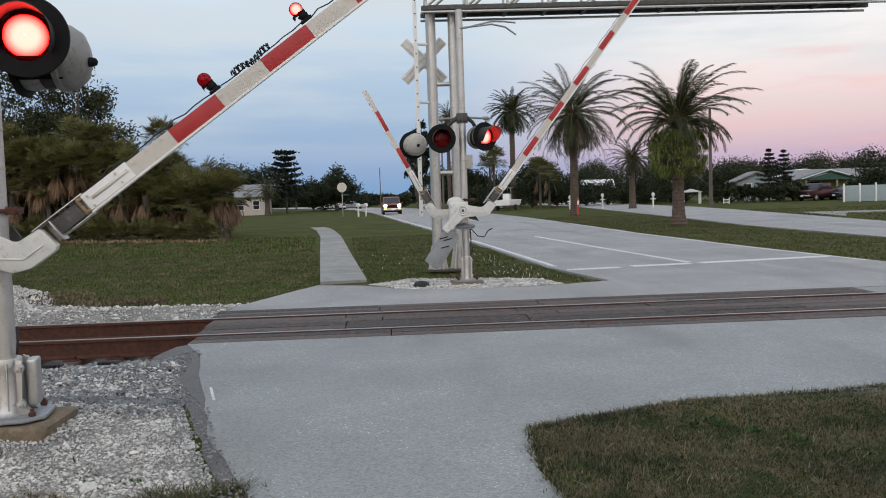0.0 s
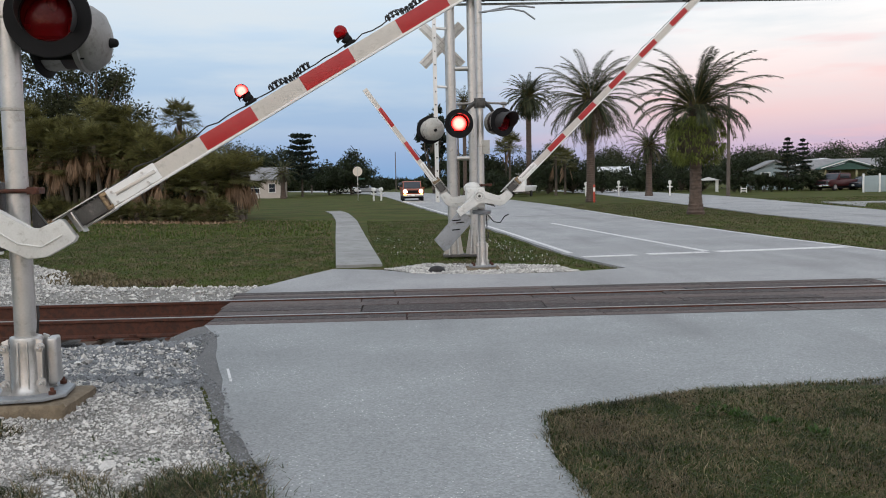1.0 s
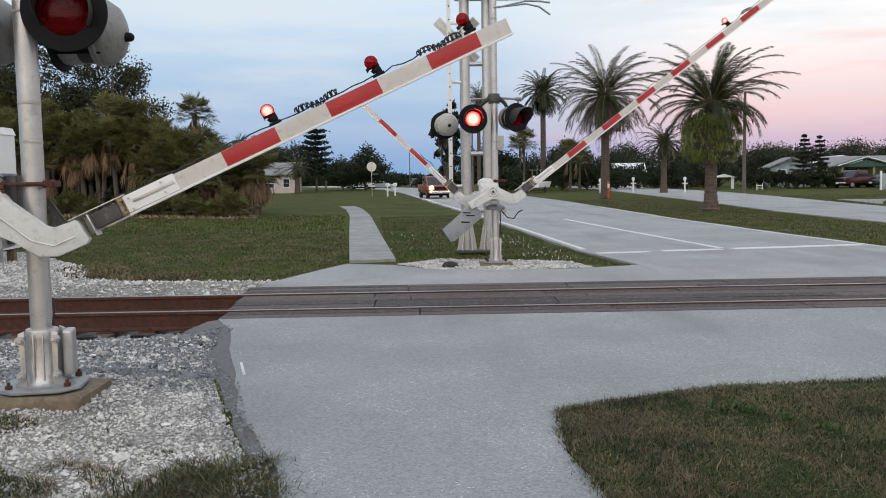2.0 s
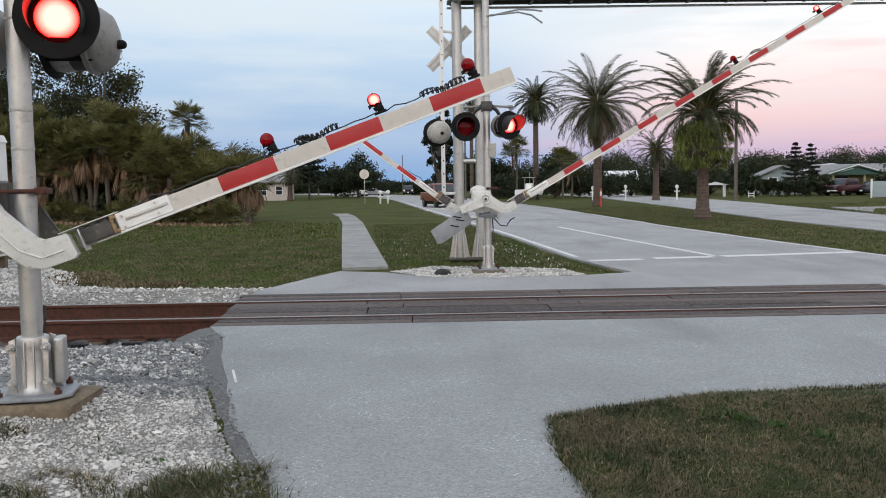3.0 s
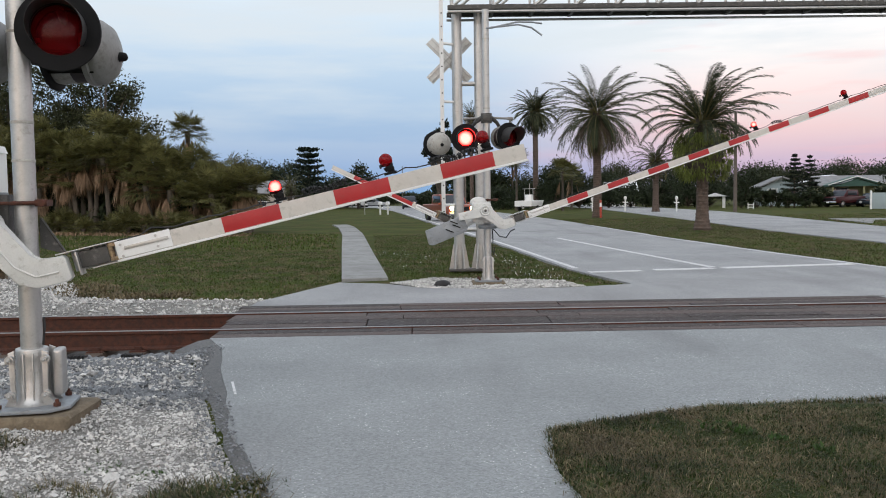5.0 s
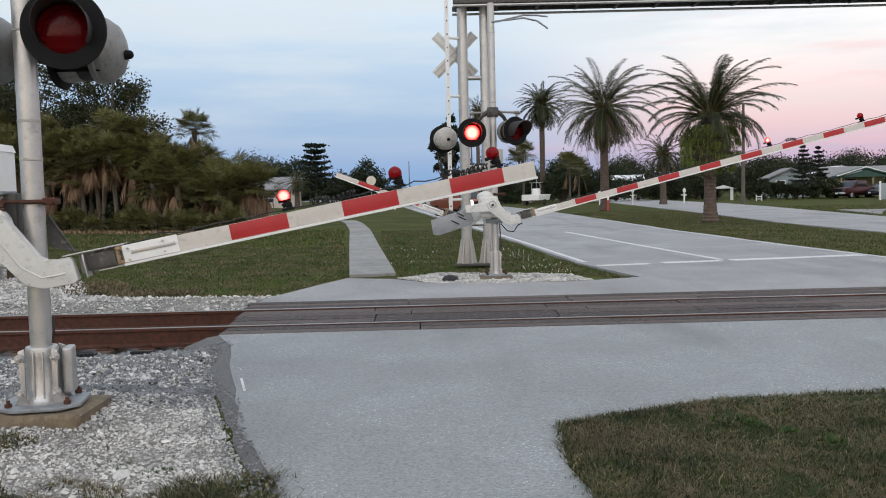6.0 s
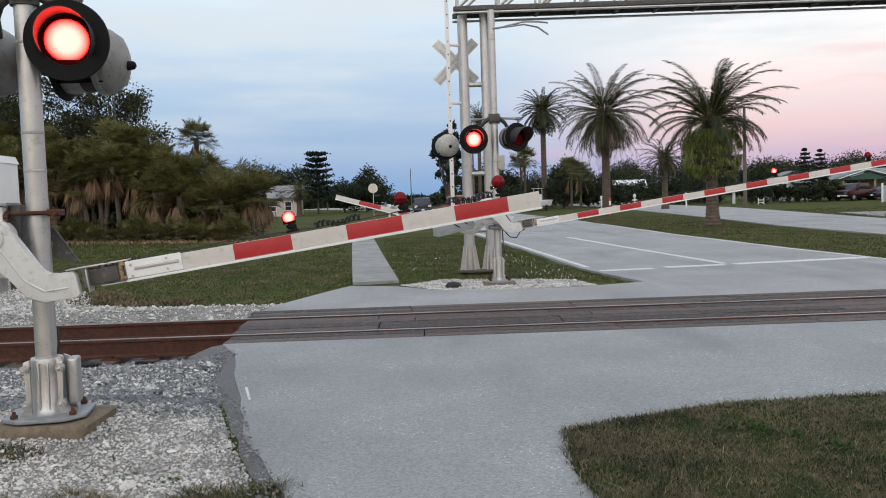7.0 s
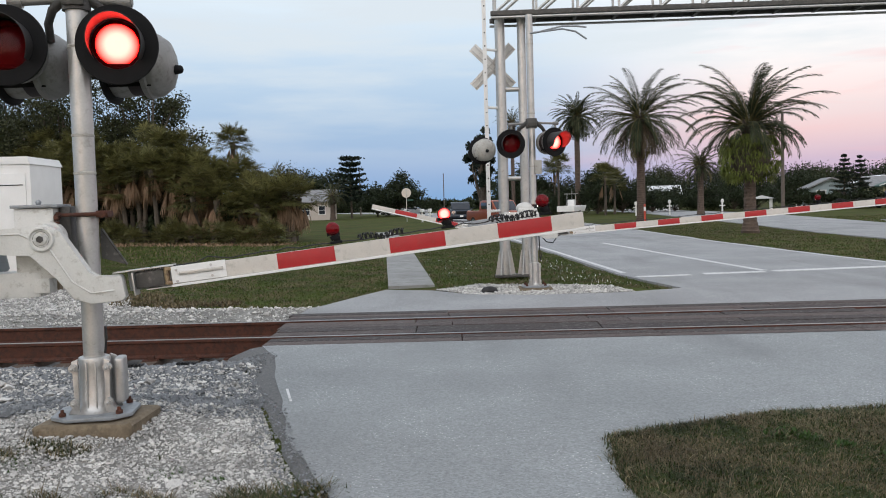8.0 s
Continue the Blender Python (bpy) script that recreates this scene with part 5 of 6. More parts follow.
def tier_pine(loc, height, spread, seed, label, tiers=13, start=.12, broad=False):
    """A tiered conifer with level branches and dense tufts."""
    g = np.random.default_rng(seed)
    t = thing("conifer", pose(*loc), label, "tree")
    bm = bmesh.new()
    tube(bm, [(0, 0, -.2), (0, 0, height * .5), (0, 0, height)], [height * .02, height * .013, height * .003], 8)
    seg = []
    for i in range(tiers):
        f = i / (tiers - 1)
        z = height * (start + (1 - start) * f * .985)
        R_ = spread * (1 - f) ** .7 * g.uniform(.8, 1.1) + spread * .10
        if broad:
            R_ = spread * (1.05 - .62 * f) * g.uniform(.75, 1.1)
        for k in range(9):
            az = k * 2 * math.pi / 9 + i * .4 + g.normal(0, .18)
            L_ = R_ * g.uniform(.4 if broad else .65, 1.2)
            d = np.array([math.cos(az), math.sin(az), .12])
            tube(bm, [(0, 0, z), tuple(d * L_ * .6 + [0, 0, z]), tuple(d * L_ + [0, 0, z + .1 * L_])], [.045, .03, .012], 4)
            for q in range(52 if broad else 46):
                s = g.uniform(.15, 1.05)
                p = np.array([0, 0, z]) + d * L_ * s + g.normal(0, .10 * spread * (.42 if broad else .35), 3) * [1, 1, .7]
                a = g.normal(0, 1, 3) + d * .8 + [0, 0, .5]
                a = a / np.linalg.norm(a) * height * (.045 if broad else .032)
                b = np.cross(a, g.normal(0, 1, 3))
                b = b / np.linalg.norm(b) * height * (.016 if broad else .009)
                seg.append([p, p + a * .5 + b, p + a, p + a * .5 - b])
    part("trunk", bm, M_TRUNK, t)
    part_mesh("crown", strips("crown", seg, M_PINE), t, "dark level tufts of needles")
    return t


# palms of the median
palm((12.55, 38.3, -.06), 4.85, 3.45, 31, .26, "stout date palm with a fern skirt below its crown", ferns=True, n=64, leaves=74, flare=1.5, low=88)
palm((12.65, 62.5, -.06), 7.6, 4.5, 32, .31, "date palm with spiky crown and hanging dry fronds", dead=70, n=84, leaves=60, flare=1.3, low=132)
palm((13.45, 104, -.06), 11.9, 3.5, 33, .34, "tall date palm with a rounded crown", dead=12, n=130, leaves=44, flare=1.2, dens=1.8, low=165)
palm((21.2, 78, -.06), 4.6, 2.6, 34, .28, "young date palm before the hedge", n=64, leaves=36, dens=1.6, dead=8)
palm((-18.0, 112, -.05), 3.3, 2.7, 35, .32, "date palm beside the pale house", n=50, leaves=28, dens=1.6)
palm((6.0, 112, -.06), 12.3, 2.6, 36, .25, "slim tall palm far along the road", n=44, leaves=20, dens=1.6)

# palm thicket beyond the lawn
rt = random.Random(12)


def thicket_top(f):
    """Height of the thicket from its road end to its far end."""
    return 4.1 + 3.2 * math.sin(min(1, max(0, f - .12) * 2.6) * 1.57) - 1.2 * max(0, f - .6)


for i in range(64):
    f = (i + rt.random()) / 64
    depth = rt.random()
    tall = max(.9, (thicket_top(f) - 1.25) * (.42 + .58 * depth ** .7) + rt.uniform(-.45, .35))
    fan_plant((-8.7 - 21.5 * f + rt.uniform(-.6, .6), 40.6 + 11.5 * f + depth * 3.8, -.06), 1.12 + rt.uniform(-.15, .22), 74, 100 + i,
              "cabbage palm with green fans over a skirt of brown dead leaves", tall, rt.uniform(.30, .55), 1.3, (rt.uniform(-.5, .5), rt.uniform(-.3, .3)))
for i in range(24):
    f = (i + rt.random()) / 24
    fan_plant((-8.5 - 21.5 * f + rt.uniform(-.5, .5), 39.4 + 11.5 * f + rt.uniform(0, 1.0), -.06), .80 + rt.uniform(-.15, .2), 46, 200 + i,
              "low saw palmetto clump at the foot of the thicket", rt.uniform(.15, .5), .10, 2.6)
for i in range(9):
    f = i / 8
    tree((-11.5 - 20 * f, 45.5 + 11 * f, -.06), thicket_top(f) * .60, 2.2, 260 + i, M_LEAF, "dense dark shrub inside the palm thicket", .13, 5200, .06, 26, "shrub", flat=.3)
fan_plant((-13.2, 47.5, -.06), 1.05, 84, 300, "slim cabbage palm rising above the thicket", 5.5, .22, .5)
fan_plant((-19.0, 52, -.06), 1.3, 70, 301, "cabbage palm among the thicket", 5.6, .3, .7)
weeds("leaf_litter", [(-9.5 - 21 * f / 11, 39.3 + 11.5 * f / 11, 1.3) for f in range(12)], 420, .16, 25, M_PALMDRY, "brown fallen leaves along the thicket foot")

tree((-27.5, 57, -.06), 11.2, 4.6, 41, M_LEAF2, "open-branched oak behind the thicket", .11, 24000, .30, 40, flat=.35)
tree((-21.6, 58, -.06), 11.0, 3.3, 42, M_LEAF2, "open-branched oak behind the thicket", .11, 13000, .34, 28, flat=.3)
tree((-34, 60, -.06), 12.5, 5, 43, M_LEAF, "dark oak behind the thicket", .12, 24000, .25, 40, flat=.35)
tree((-38, 52, -.06), 9, 5, 44, M_LEAF, "dark oak behind the thicket", .15, 12000, .2, 40, flat=.35)
tier_pine((-17.4, 126, -.05), 8.9, 2.9, 51, "tall tiered Norfolk pine beside the house", 8, .3, True)
tree((-10.9, 135, -.05), 6.6, 3.9, 52, M_LEAF, "broad dark tree beyond the lawn", .19, 10400, .22, 46)
tree((-15.2, 142, -.05), 5.0, 4.0, 53, M_LEAF, "broad dark tree beyond the lawn", .19, 8400, .2, 42)
tree((-24, 150, -.05), 8.5, 5.0, 54, M_LEAF, "dark tree behind the pale house", .2, 7600, .25, 38)
tree((-34, 165, -.05), 9.5, 7.0, 57, M_LEAF, "dark tree behind the pale house", .2, 8400, .25, 38)
tree((2.1, 128, -.05), 13.0, 2.1, 55, M_PINE, "tall dark pine along the road", .32, 6500, .08, 40, flat=.1)
tree((7.5, 120, -.05), 7.5, 4.2, 56, M_LEAF, "dark tree along the road", .19, 8400, .2, 42)
tree((-1.5, 170, -.05), 2.6, 2.4, 58, M_LEAF, "low dark tree at the road bend", .2, 3600, .1, 24)
tree((-9.2, 190, -.05), 3.2, 3.0, 59, M_LEAF, "low dark tree at the road bend", .2, 3600, .1, 24)
for i, (x, y, h) in enumerate(((10.2, 96, 7.2), (14.8, 92, 5.6), (17.0, 99, 5.2), (12.0, 118, 7.5))):
    fan_plant((x, y, -.06), 1.5, 60, 320 + i, "cabbage palm beyond the median", h - 1.3, .04, .5)

# far woods along the horizon
wg = np.random.default_rng(77)
n_ = 52000
wx = wg.uniform(-170, 120, n_)
top = 3.0 + 1.6 * np.array([noise.noise(Vector((x * .05, 3.1, 0))) + .6 * noise.noise(Vector((x * .21, 9.3, 0))) for x in wx])
c_ = np.stack([wx, wg.uniform(248, 262, n_), -.3 + top * wg.random(n_) ** .7], -1)
a_ = wg.normal(0, .55, (n_, 3))
b_ = wg.normal(0, .30, (n_, 3))
tagged(new("far_woods", strips("far_woods", np.stack([c_ - a_, c_ + b_, c_ + a_, c_ - b_], 1), M_LEAF)), "low dark woods along the horizon", "woods", kind="stuff")

# belt of trees and hedges behind the houses
for i in range(15):
    x = 14 + i * 5.6 + rt.uniform(-1.5, 1.5)
    y = 128 + rt.uniform(-9, 9) - i * 1.0
    h = (5.2, 6.0, 4.9, 6.4, 5.6, 5.3)[i % 6] + rt.uniform(-.7, .7)
    tree((x, y, -.05), h, 4.4 + rt.uniform(-.6, 1.2), 400 + i, M_LEAF if i % 3 else M_LEAF2, "far dark tree behind the houses", .15, 8000, .28, 40, flat=.40)
for i in range(9):
    x = 9.5 + i * 3.1
    tree((x, 104 + rt.uniform(-3, 3) - i * .4, -.05), 3.5 + rt.uniform(-.5, .8), 2.4, 440 + i, M_LEAF, "dense dark hedge shrub", .13, 5200, .06, 30, "shrub", flat=.4)
tier_pine((39.4, 90, -.05), 5.6, 1.5, 461, "small dark conifer before the houses", 12, .08)
tier_pine((41.5, 91, -.05), 5.5, 1.4, 462, "small dark conifer before the houses", 11, .1)
tree((47.5, 82, -.05), 4.4, 3.0, 463, M_LEAF, "dark shrub beside the white fence", .14, 7000, .1, 32)
tree((58, 104, -.05), 6, 4, 464, M_LEAF, "dark tree beside the houses", .16, 7000, .15, 32)
for i in range(6):
    tree((33 + i * 1.7, 88.5 + rt.uniform(-.4, .4), -.05), 2.0 + rt.uniform(-.1, .3), 1.1, 470 + i, M_LEAF, "clipped dark hedge shrub", .14, 1500, .05, 16, "shrub", flat=.2)


# ---- houses and roadside things ----
def paint(name, c, rough=.6):
    return mat(name, c, rough, 0, .08, 2, 50, .05)


M_PINKWALL = paint("pale_stucco", (.50, .44, .40), .9)
M_YELLOWWALL = paint("yellow_siding", (.26, .25, .14), .8)
M_GREENTRIM = paint("green_trim", (.03, .085, .065))
M_BLUEWALL = paint("pale_blue_siding", (.28, .34, .36), .8)
M_WHITEROOF = paint("white_metal_roof", (.62, .64, .66), .5)
M_CHROME = mat("chrome", (.6, .6, .6), .15, 1, .05, 4, 40, 0)
M_TYRE = mat("tyre_rubber", (.012, .012, .012), .8, 0, .2, 6, 60, .2)
M_ORANGECAR = mat("copper_car_paint", (.30, .075, .035), .3, .4, .05, 3, 60, 0)
M_DARKCAR = mat("dark_car_paint", (.03, .04, .055), .25, .4, .05, 3, 60, 0)
M_SILVERCAR = mat("silver_car_paint", (.42, .43, .44), .3, .5, .05, 3, 60, 0)
M_REDCAR = mat("dark_red_car_paint", (.055, .006, .008), .3, .3, .05, 3, 60, 0)
M_POLE = mat("pole_wood", (.12, .10, .085), .95, 0, .3, 4, 40, .5)
M_SIGNBACK = mat("pale_sign_back", (.62, .57, .50), .45, .2, .06, 4, 40, .05)


def house(m, w, d, eave, ridge, wall, roof, label, windows, gable="x", over=.5):
    h = thing("house", m, label, "house", "houses along the streets")
    bm = bmesh.new()
    box(bm, (0, 0, eave / 2 - .1), (w, d, eave + .2))
    part("wall", bm, wall, h, smooth=False)
    bm = bmesh.new()
    if gable == "x":
        prism(bm, [(-d / 2 - over, eave - .12), (0, ridge), (d / 2 + over, eave - .12), (d / 2 + over, eave + .04), (0, ridge + .18), (-d / 2 - over, eave + .04)], -w / 2 - over, w / 2 + over, "yz")
    else:
        prism(bm, [(-w / 2 - over, eave - .12), (0, ridge), (w / 2 + over, eave - .12), (w / 2 + over, eave + .04), (0, ridge + .18), (-w / 2 - over, eave + .04)], -d / 2 - over, d / 2 + over, "xz")
        gb = bmesh.new()
        prism(gb, [(-w / 2, eave - .1), (w / 2, eave - .1), (0, ridge)], -d / 2 + .01, -d / 2 + .12, "xz")
        part("gable", gb, wall, h, smooth=False)
    part("roof", bm, roof, h, smooth=False)
    for x, z, ww, wh in windows:
        bm = bmesh.new()
        for a, b, c_, e in ((0, wh / 2, ww + .16, .08), (0, -wh / 2, ww + .16, .08), (-ww / 2, 0, .08, wh), (ww / 2, 0, .08, wh), (0, 0, ww, .05)):
            box(bm, (x + a, -d / 2 - .03, z + b), (c_, .08, e))
        f = part("window", bm, M_WHITE, h, "white window frame", smooth=False)
        bm = bmesh.new()
        box(bm, (x, -d / 2 - .012, z), (ww - .04, .03, wh - .04))
        part("pane", bm, M_GLASS, f, smooth=False)
    return h


house(pose(-25.4, 122, -.05, 0, 0, 4), 12, 8, 2.6, 4.2, M_PINKWALL, M_ROOF, "pale stucco bungalow with grey shingle roof", ((2.2, 1.4, 1.4, 1.3), (4.6, 1.4, .9, 1.2), (-2.5, 1.4, 1.6, 1.3)))
house(pose(43.4, 104, -.05, 0, 0, -14), 4.6, 7, 2.3, 3.4, M_BLUEWALL, M_ROOF, "pale blue house with a street-side gable", ((-1.1, 1.4, 1.0, 1.3), (1.1, 1.4, 1.0, 1.3)), "y")
house(pose(49.6, 105, -.05, 0, 0, -10), 9.0, 7, 2.35, 3.5, M_WHITE, M_WHITEROOF, "white house with a pale metal roof", ((-1.4, 1.4, 1.1, 1.2), (1.2, 1.4, 1.2, 1.2)), "y")
gh = house(pose(50.0, 97, -.05, 0, 0, -12), 9.5, 7, 2.3, 3.3, M_YELLOWWALL, M_ROOF, "yellow house with green trim and open carport", ((-2.8, 1.4, 1.3, 1.3),))
bm = bmesh.new()
prism(bm, [(-4.9, 2.2), (-2.0, 3.1), (.9, 2.2), (.9, 2.36), (-2.0, 3.28), (-4.9, 2.36)], -6.6, -3.2, "xz")
part("porch_roof", bm, M_GREENTRIM, gh, smooth=False)
bm = bmesh.new()
prism(bm, [(-4.5, 2.2), (-2.0, 3.0), (.5, 2.2)], -6.4, -6.32, "xz")
part("porch_gable", bm, M_GREENTRIM, gh, smooth=False)
bm = bmesh.new()
prism(bm, [(-4.95, 2.30), (-2.0, 3.22), (.95, 2.30), (.95, 2.40), (-2.0, 3.32), (-4.95, 2.40)], -6.66, -6.61, "xz")
part("porch_fascia", bm, M_WHITE, gh, "white fascia board", smooth=False)
for x in (-4.4, -1.2, .5):
    bm = bmesh.new()
    box(bm, (x, -6.2, 1.1), (.2, .2, 2.3), .01)
    part("porch_post", bm, M_YELLOWWALL, gh)
bm = bmesh.new()
box(bm, (-4.4, -4.9, 1.1), (.12, 2.6, 2.2), .01)
part("carport_wall", bm, M_YELLOWWALL, gh)
house(pose(26.6, 116, -.05, 0, 0, -8), 3.4, 5, 2.2, 3.2, M_WHITE, M_WHITEROOF, "small white outbuilding with a pale roof", ((0, 1.3, 1.0, 1.0),))


def vehicle(m, label, body, kind, moving=False, lit=False):
    """A car whose front looks to its -y; its parts in its own space."""
    v = thing("car", m, label, "car")
    W_, L_ = 1.95, (5.4 if kind == "pickup" else 4.7)
    hood = 1.08 if kind != "sedan" else .85
    roof_z = 1.82 if kind != "sedan" else 1.42
    hl = L_ / 2
    side = {"pickup": [(-hl, .45), (-hl, .95), (-hl + .15, hood), (-hl + 1.35, hood + .06), (hl - .05, hood + .05), (hl, .9), (hl, .5)],
            "suv": [(-hl, .40), (-hl, .90), (-hl + .15, hood), (-hl + 1.2, hood + .06), (hl - .1, hood + .08), (hl, .95), (hl, .45)],
            "sedan": [(-hl, .32), (-hl, .68), (-hl + .2, hood - .05), (-hl + 1.2, hood + .05), (hl - .15, hood + .08), (hl, .8), (hl, .38)]}[kind]
    bm = bmesh.new()
    prism(bm, side, -W_ / 2, W_ / 2, "yz", .06)
    part("body", bm, body, v)
    cab = {"pickup": [(-hl + 1.3, hood), (-hl + 1.95, roof_z - .04), (-hl + 2.3, roof_z), (-hl + 3.3, roof_z), (-hl + 3.6, roof_z - .08), (-hl + 3.75, hood)],
           "suv": [(-hl + 1.1, hood), (-hl + 1.75, roof_z - .05), (-hl + 2.1, roof_z), (hl - .7, roof_z - .02), (hl - .3, roof_z - .12), (hl - .08, hood)],
           "sedan": [(-hl + 1.1, hood), (-hl + 1.9, roof_z - .04), (-hl + 2.3, roof_z), (hl - 1.6, roof_z - .02), (hl - .6, hood)]}[kind]
    bm = bmesh.new()
    prism(bm, cab, -W_ / 2 + .12, W_ / 2 - .12, "yz", .05)
    part("cabin", bm, body, v)
    bm = bmesh.new()
    (y0, z0), (y1, z1) = cab[0], cab[1]
    a = math.degrees(math.atan2(z1 - z0, y1 - y0))
    box(bm, (0, (y0 + y1) / 2 - .012, (z0 + z1) / 2 + .012), (W_ - .42, math.hypot(y1 - y0, z1 - z0) * .84, .02), .006, rot=pose(0, 0, 0, a, 0, 0))
    part("windscreen", bm, M_GLASS, v)
    for s in (-1, 1):
        bm = bmesh.new()
        ys = [p[0] for p in cab]
        box(bm, (s * (W_ / 2 - .118), (min(ys) + max(ys)) / 2 + .1, (hood + roof_z) / 2 + .02), (.02, (max(ys) - min(ys)) * .62, (roof_z - hood) * .6), .006)
        part("side_window", bm, M_GLASS, v)
        bm = bmesh.new()
        box(bm, (s * (W_ / 2 + .08), cab[0][0] + .25, hood + .1), (.18, .1, .14), .03)
        part("mirror", bm, body, v)
        bm = bmesh.new()
        box(bm, (s * .72, -hl - .01, hood - .2), (.34, .06, .17), .02)
        hlamp = part("headlight", bm, M_CHROME, v, "bright headlight")
        bm = bmesh.new()
        # disc wider than the headlight; when lit, it also stands for the glare
        lathe(bm, [(0, .001), (0, .17)], 20, "y", (0, 0, 0))
        part("lamp_face", bm, M_HEAD if lit else M_CHROME, hlamp, smooth=False, at=pose(s * .72, -hl - .045, hood - .2))
        if lit:
            bm = bmesh.new()
            box(bm, (0, 0, 0), (.22, .03, .09), .01)
            part("marker_lamp", bm, M_MARKER, v, "lit amber marker lamp", at=pose(s * .74, -hl - .13, .60))
        for y in (-hl + .95, hl - 1.0):
            bm = bmesh.new()
            rod(bm, (s * (W_ / 2 - .22), y, .36), (s * (W_ / 2 + .01), y, .36), .36, seg=24)
            wh = part("wheel", bm, M_TYRE, v)
            bm = bmesh.new()
            rod(bm, (s * (W_ / 2), y, .36), (s * (W_ / 2 + .02), y, .36), .22, seg=18)
            part("rim", bm, M_CHROME, wh)
    bm = bmesh.new()
    box(bm, (0, -hl - .01, hood - .24), (.98, .05, .28), .02)
    part("grille", bm, M_BLACK, v)
    bm = bmesh.new()
    box(bm, (0, -hl - .05, .52), (W_ - .06, .16, .22), .04)
    part("bumper", bm, M_CHROME if kind == "pickup" else body, v)
    bm = bmesh.new()
    box(bm, (0, -hl - .135, .52), (.30, .012, .15), .003)
    part("plate", bm, M_WHITE, v)
    bm = bmesh.new()
    box(bm, (0, .2, .33), (W_ - .3, L_ - .6, .2), .02)
    part("underbody", bm, M_BLACK, v)
    return v


def heading(p, q):
    return math.degrees(math.atan2(q[1] - p[1], q[0] - p[0])) + 90


FIRST = [(0, 90, 747), (0.5, 85, 751), (1, 80, 756), (1.5, 75, 761), (2.3, 70, 779), (3, 66, 796), (3.5, 64, 809), (4.2, 60, 801), (4.8, 58.5, 807), (5.6, 57.6, 814), (6.4, 57.1, 821), (8, 57, 821)]
SECOND = [(0, 235, 741), (1.5, 196, 739), (3, 160, 738), (4, 138, 739), (4.7, 124, 740), (6, 104, 742), (6.6, 96, 744), (7, 92, 747), (7.5, 86, 751), (8, 80, 756)]


def drive(rows):
    """Rows of time, distance and bearing into poses on the road."""
    out = []
    pts = [(y * ((b - 784) / 1496.6 + .0087), y) for t, y, b in rows]
    for i, (t, y, b) in enumerate(rows):
        j = min(i, len(rows) - 2)
        while math.hypot(pts[j + 1][0] - pts[j][0], pts[j + 1][1] - pts[j][1]) < .5:
            j -= 1
        out.append((t, pose(*pts[i], .01, 0, 0, heading(pts[j], pts[j + 1]))))
    return out


car_one = vehicle(pose(0, 95, .01), "copper-coloured pickup with lit headlights on the road", M_ORANGECAR, "pickup", lit=True)
car_two = vehicle(pose(0, 200, .01), "dark sport utility car on the road", M_DARKCAR, "suv", lit=False)
vehicle(pose(44.0, 88.2, -.04, 0, 0, -62), "dark red pickup parked before the yellow house", M_REDCAR, "pickup")
vehicle(pose(47.2, 88.5, -.04, 0, 0, -58), "dark car parked before the yellow house", M_DARKCAR, "sedan")
vehicle(pose(-13.0, 150, -.04, 0, 0, 80), "white car parked beyond the lawn", M_WHITE, "suv")
vehicle(pose(-9.6, 152, -.04, 0, 0, 85), "silver car parked beyond the lawn", M_SILVERCAR, "sedan")

# boat on a trailer before the hedge
boat = thing("boat", pose(11.2, 92, -.04, 0, 0, 70), "white open boat on a trailer beside the hedge", "boat")
bm = bmesh.new()
prism(bm, [(-3, .55), (2.2, .5), (3.1, 1.15), (-3, 1.15)], -.95, .95, "xz", .12)
part("hull", bm, M_WHITE, boat)
bm = bmesh.new()
box(bm, (-.2, 0, 1.45), (.8, .7, .7), .05)
part("console", bm, M_WHITE, boat)
bm = bmesh.new()
for y in (-.5, .5):
    tube(bm, [(-.3, y, 1.1), (-.3, y * .9, 2.4)], .03, 6)
tube(bm, [(0, 0, 1.6), (.05, 0, 3.0)], .02, 6)
box(bm, (-.3, 0, 2.42), (1.3, 1.2, .05), .01)
part("top_frame", bm, M_GALV, boat)
bm = bmesh.new()
box(bm, (-.2, 0, .38), (5.6, .2, .12), .01)
box(bm, (-.2, 0, .38), (.2, 1.9, .12), .01)
part("trailer", bm, M_GALV, boat)
for y in (-1, 1):
    bm = bmesh.new()
    rod(bm, (-.5, y - .08, .3), (-.5, y + .08, .3), .33, seg=18)
    part("wheel", bm, M_TYRE, boat)

# round warning sign seen from behind, street furniture
sg = thing("warning_sign", pose(-6.35, 87, -.05, 0, 0, 0), "round railway warning sign seen from its pale back", "road sign")
bm = bmesh.new()
box(bm, (0, 0, 1.6), (.07, .05, 3.4), .006)
part("post", bm, M_GALV, sg)
bm = bmesh.new()
rod(bm, (0, -.03, 3.0), (0, -.045, 3.0), .49, seg=40)
part("sign_plate", bm, M_SIGNBACK, sg)
bm = bmesh.new()
box(bm, (0, -.05, 3.0), (.05, .02, .95), .004)
part("backing_rib", bm, M_GALV, sg)
bm = bmesh.new()
box(bm, (.35, 0, 2.25), (.7, .02, .16), .004)
part("street_plate", bm, M_GREENTRIM, sg)


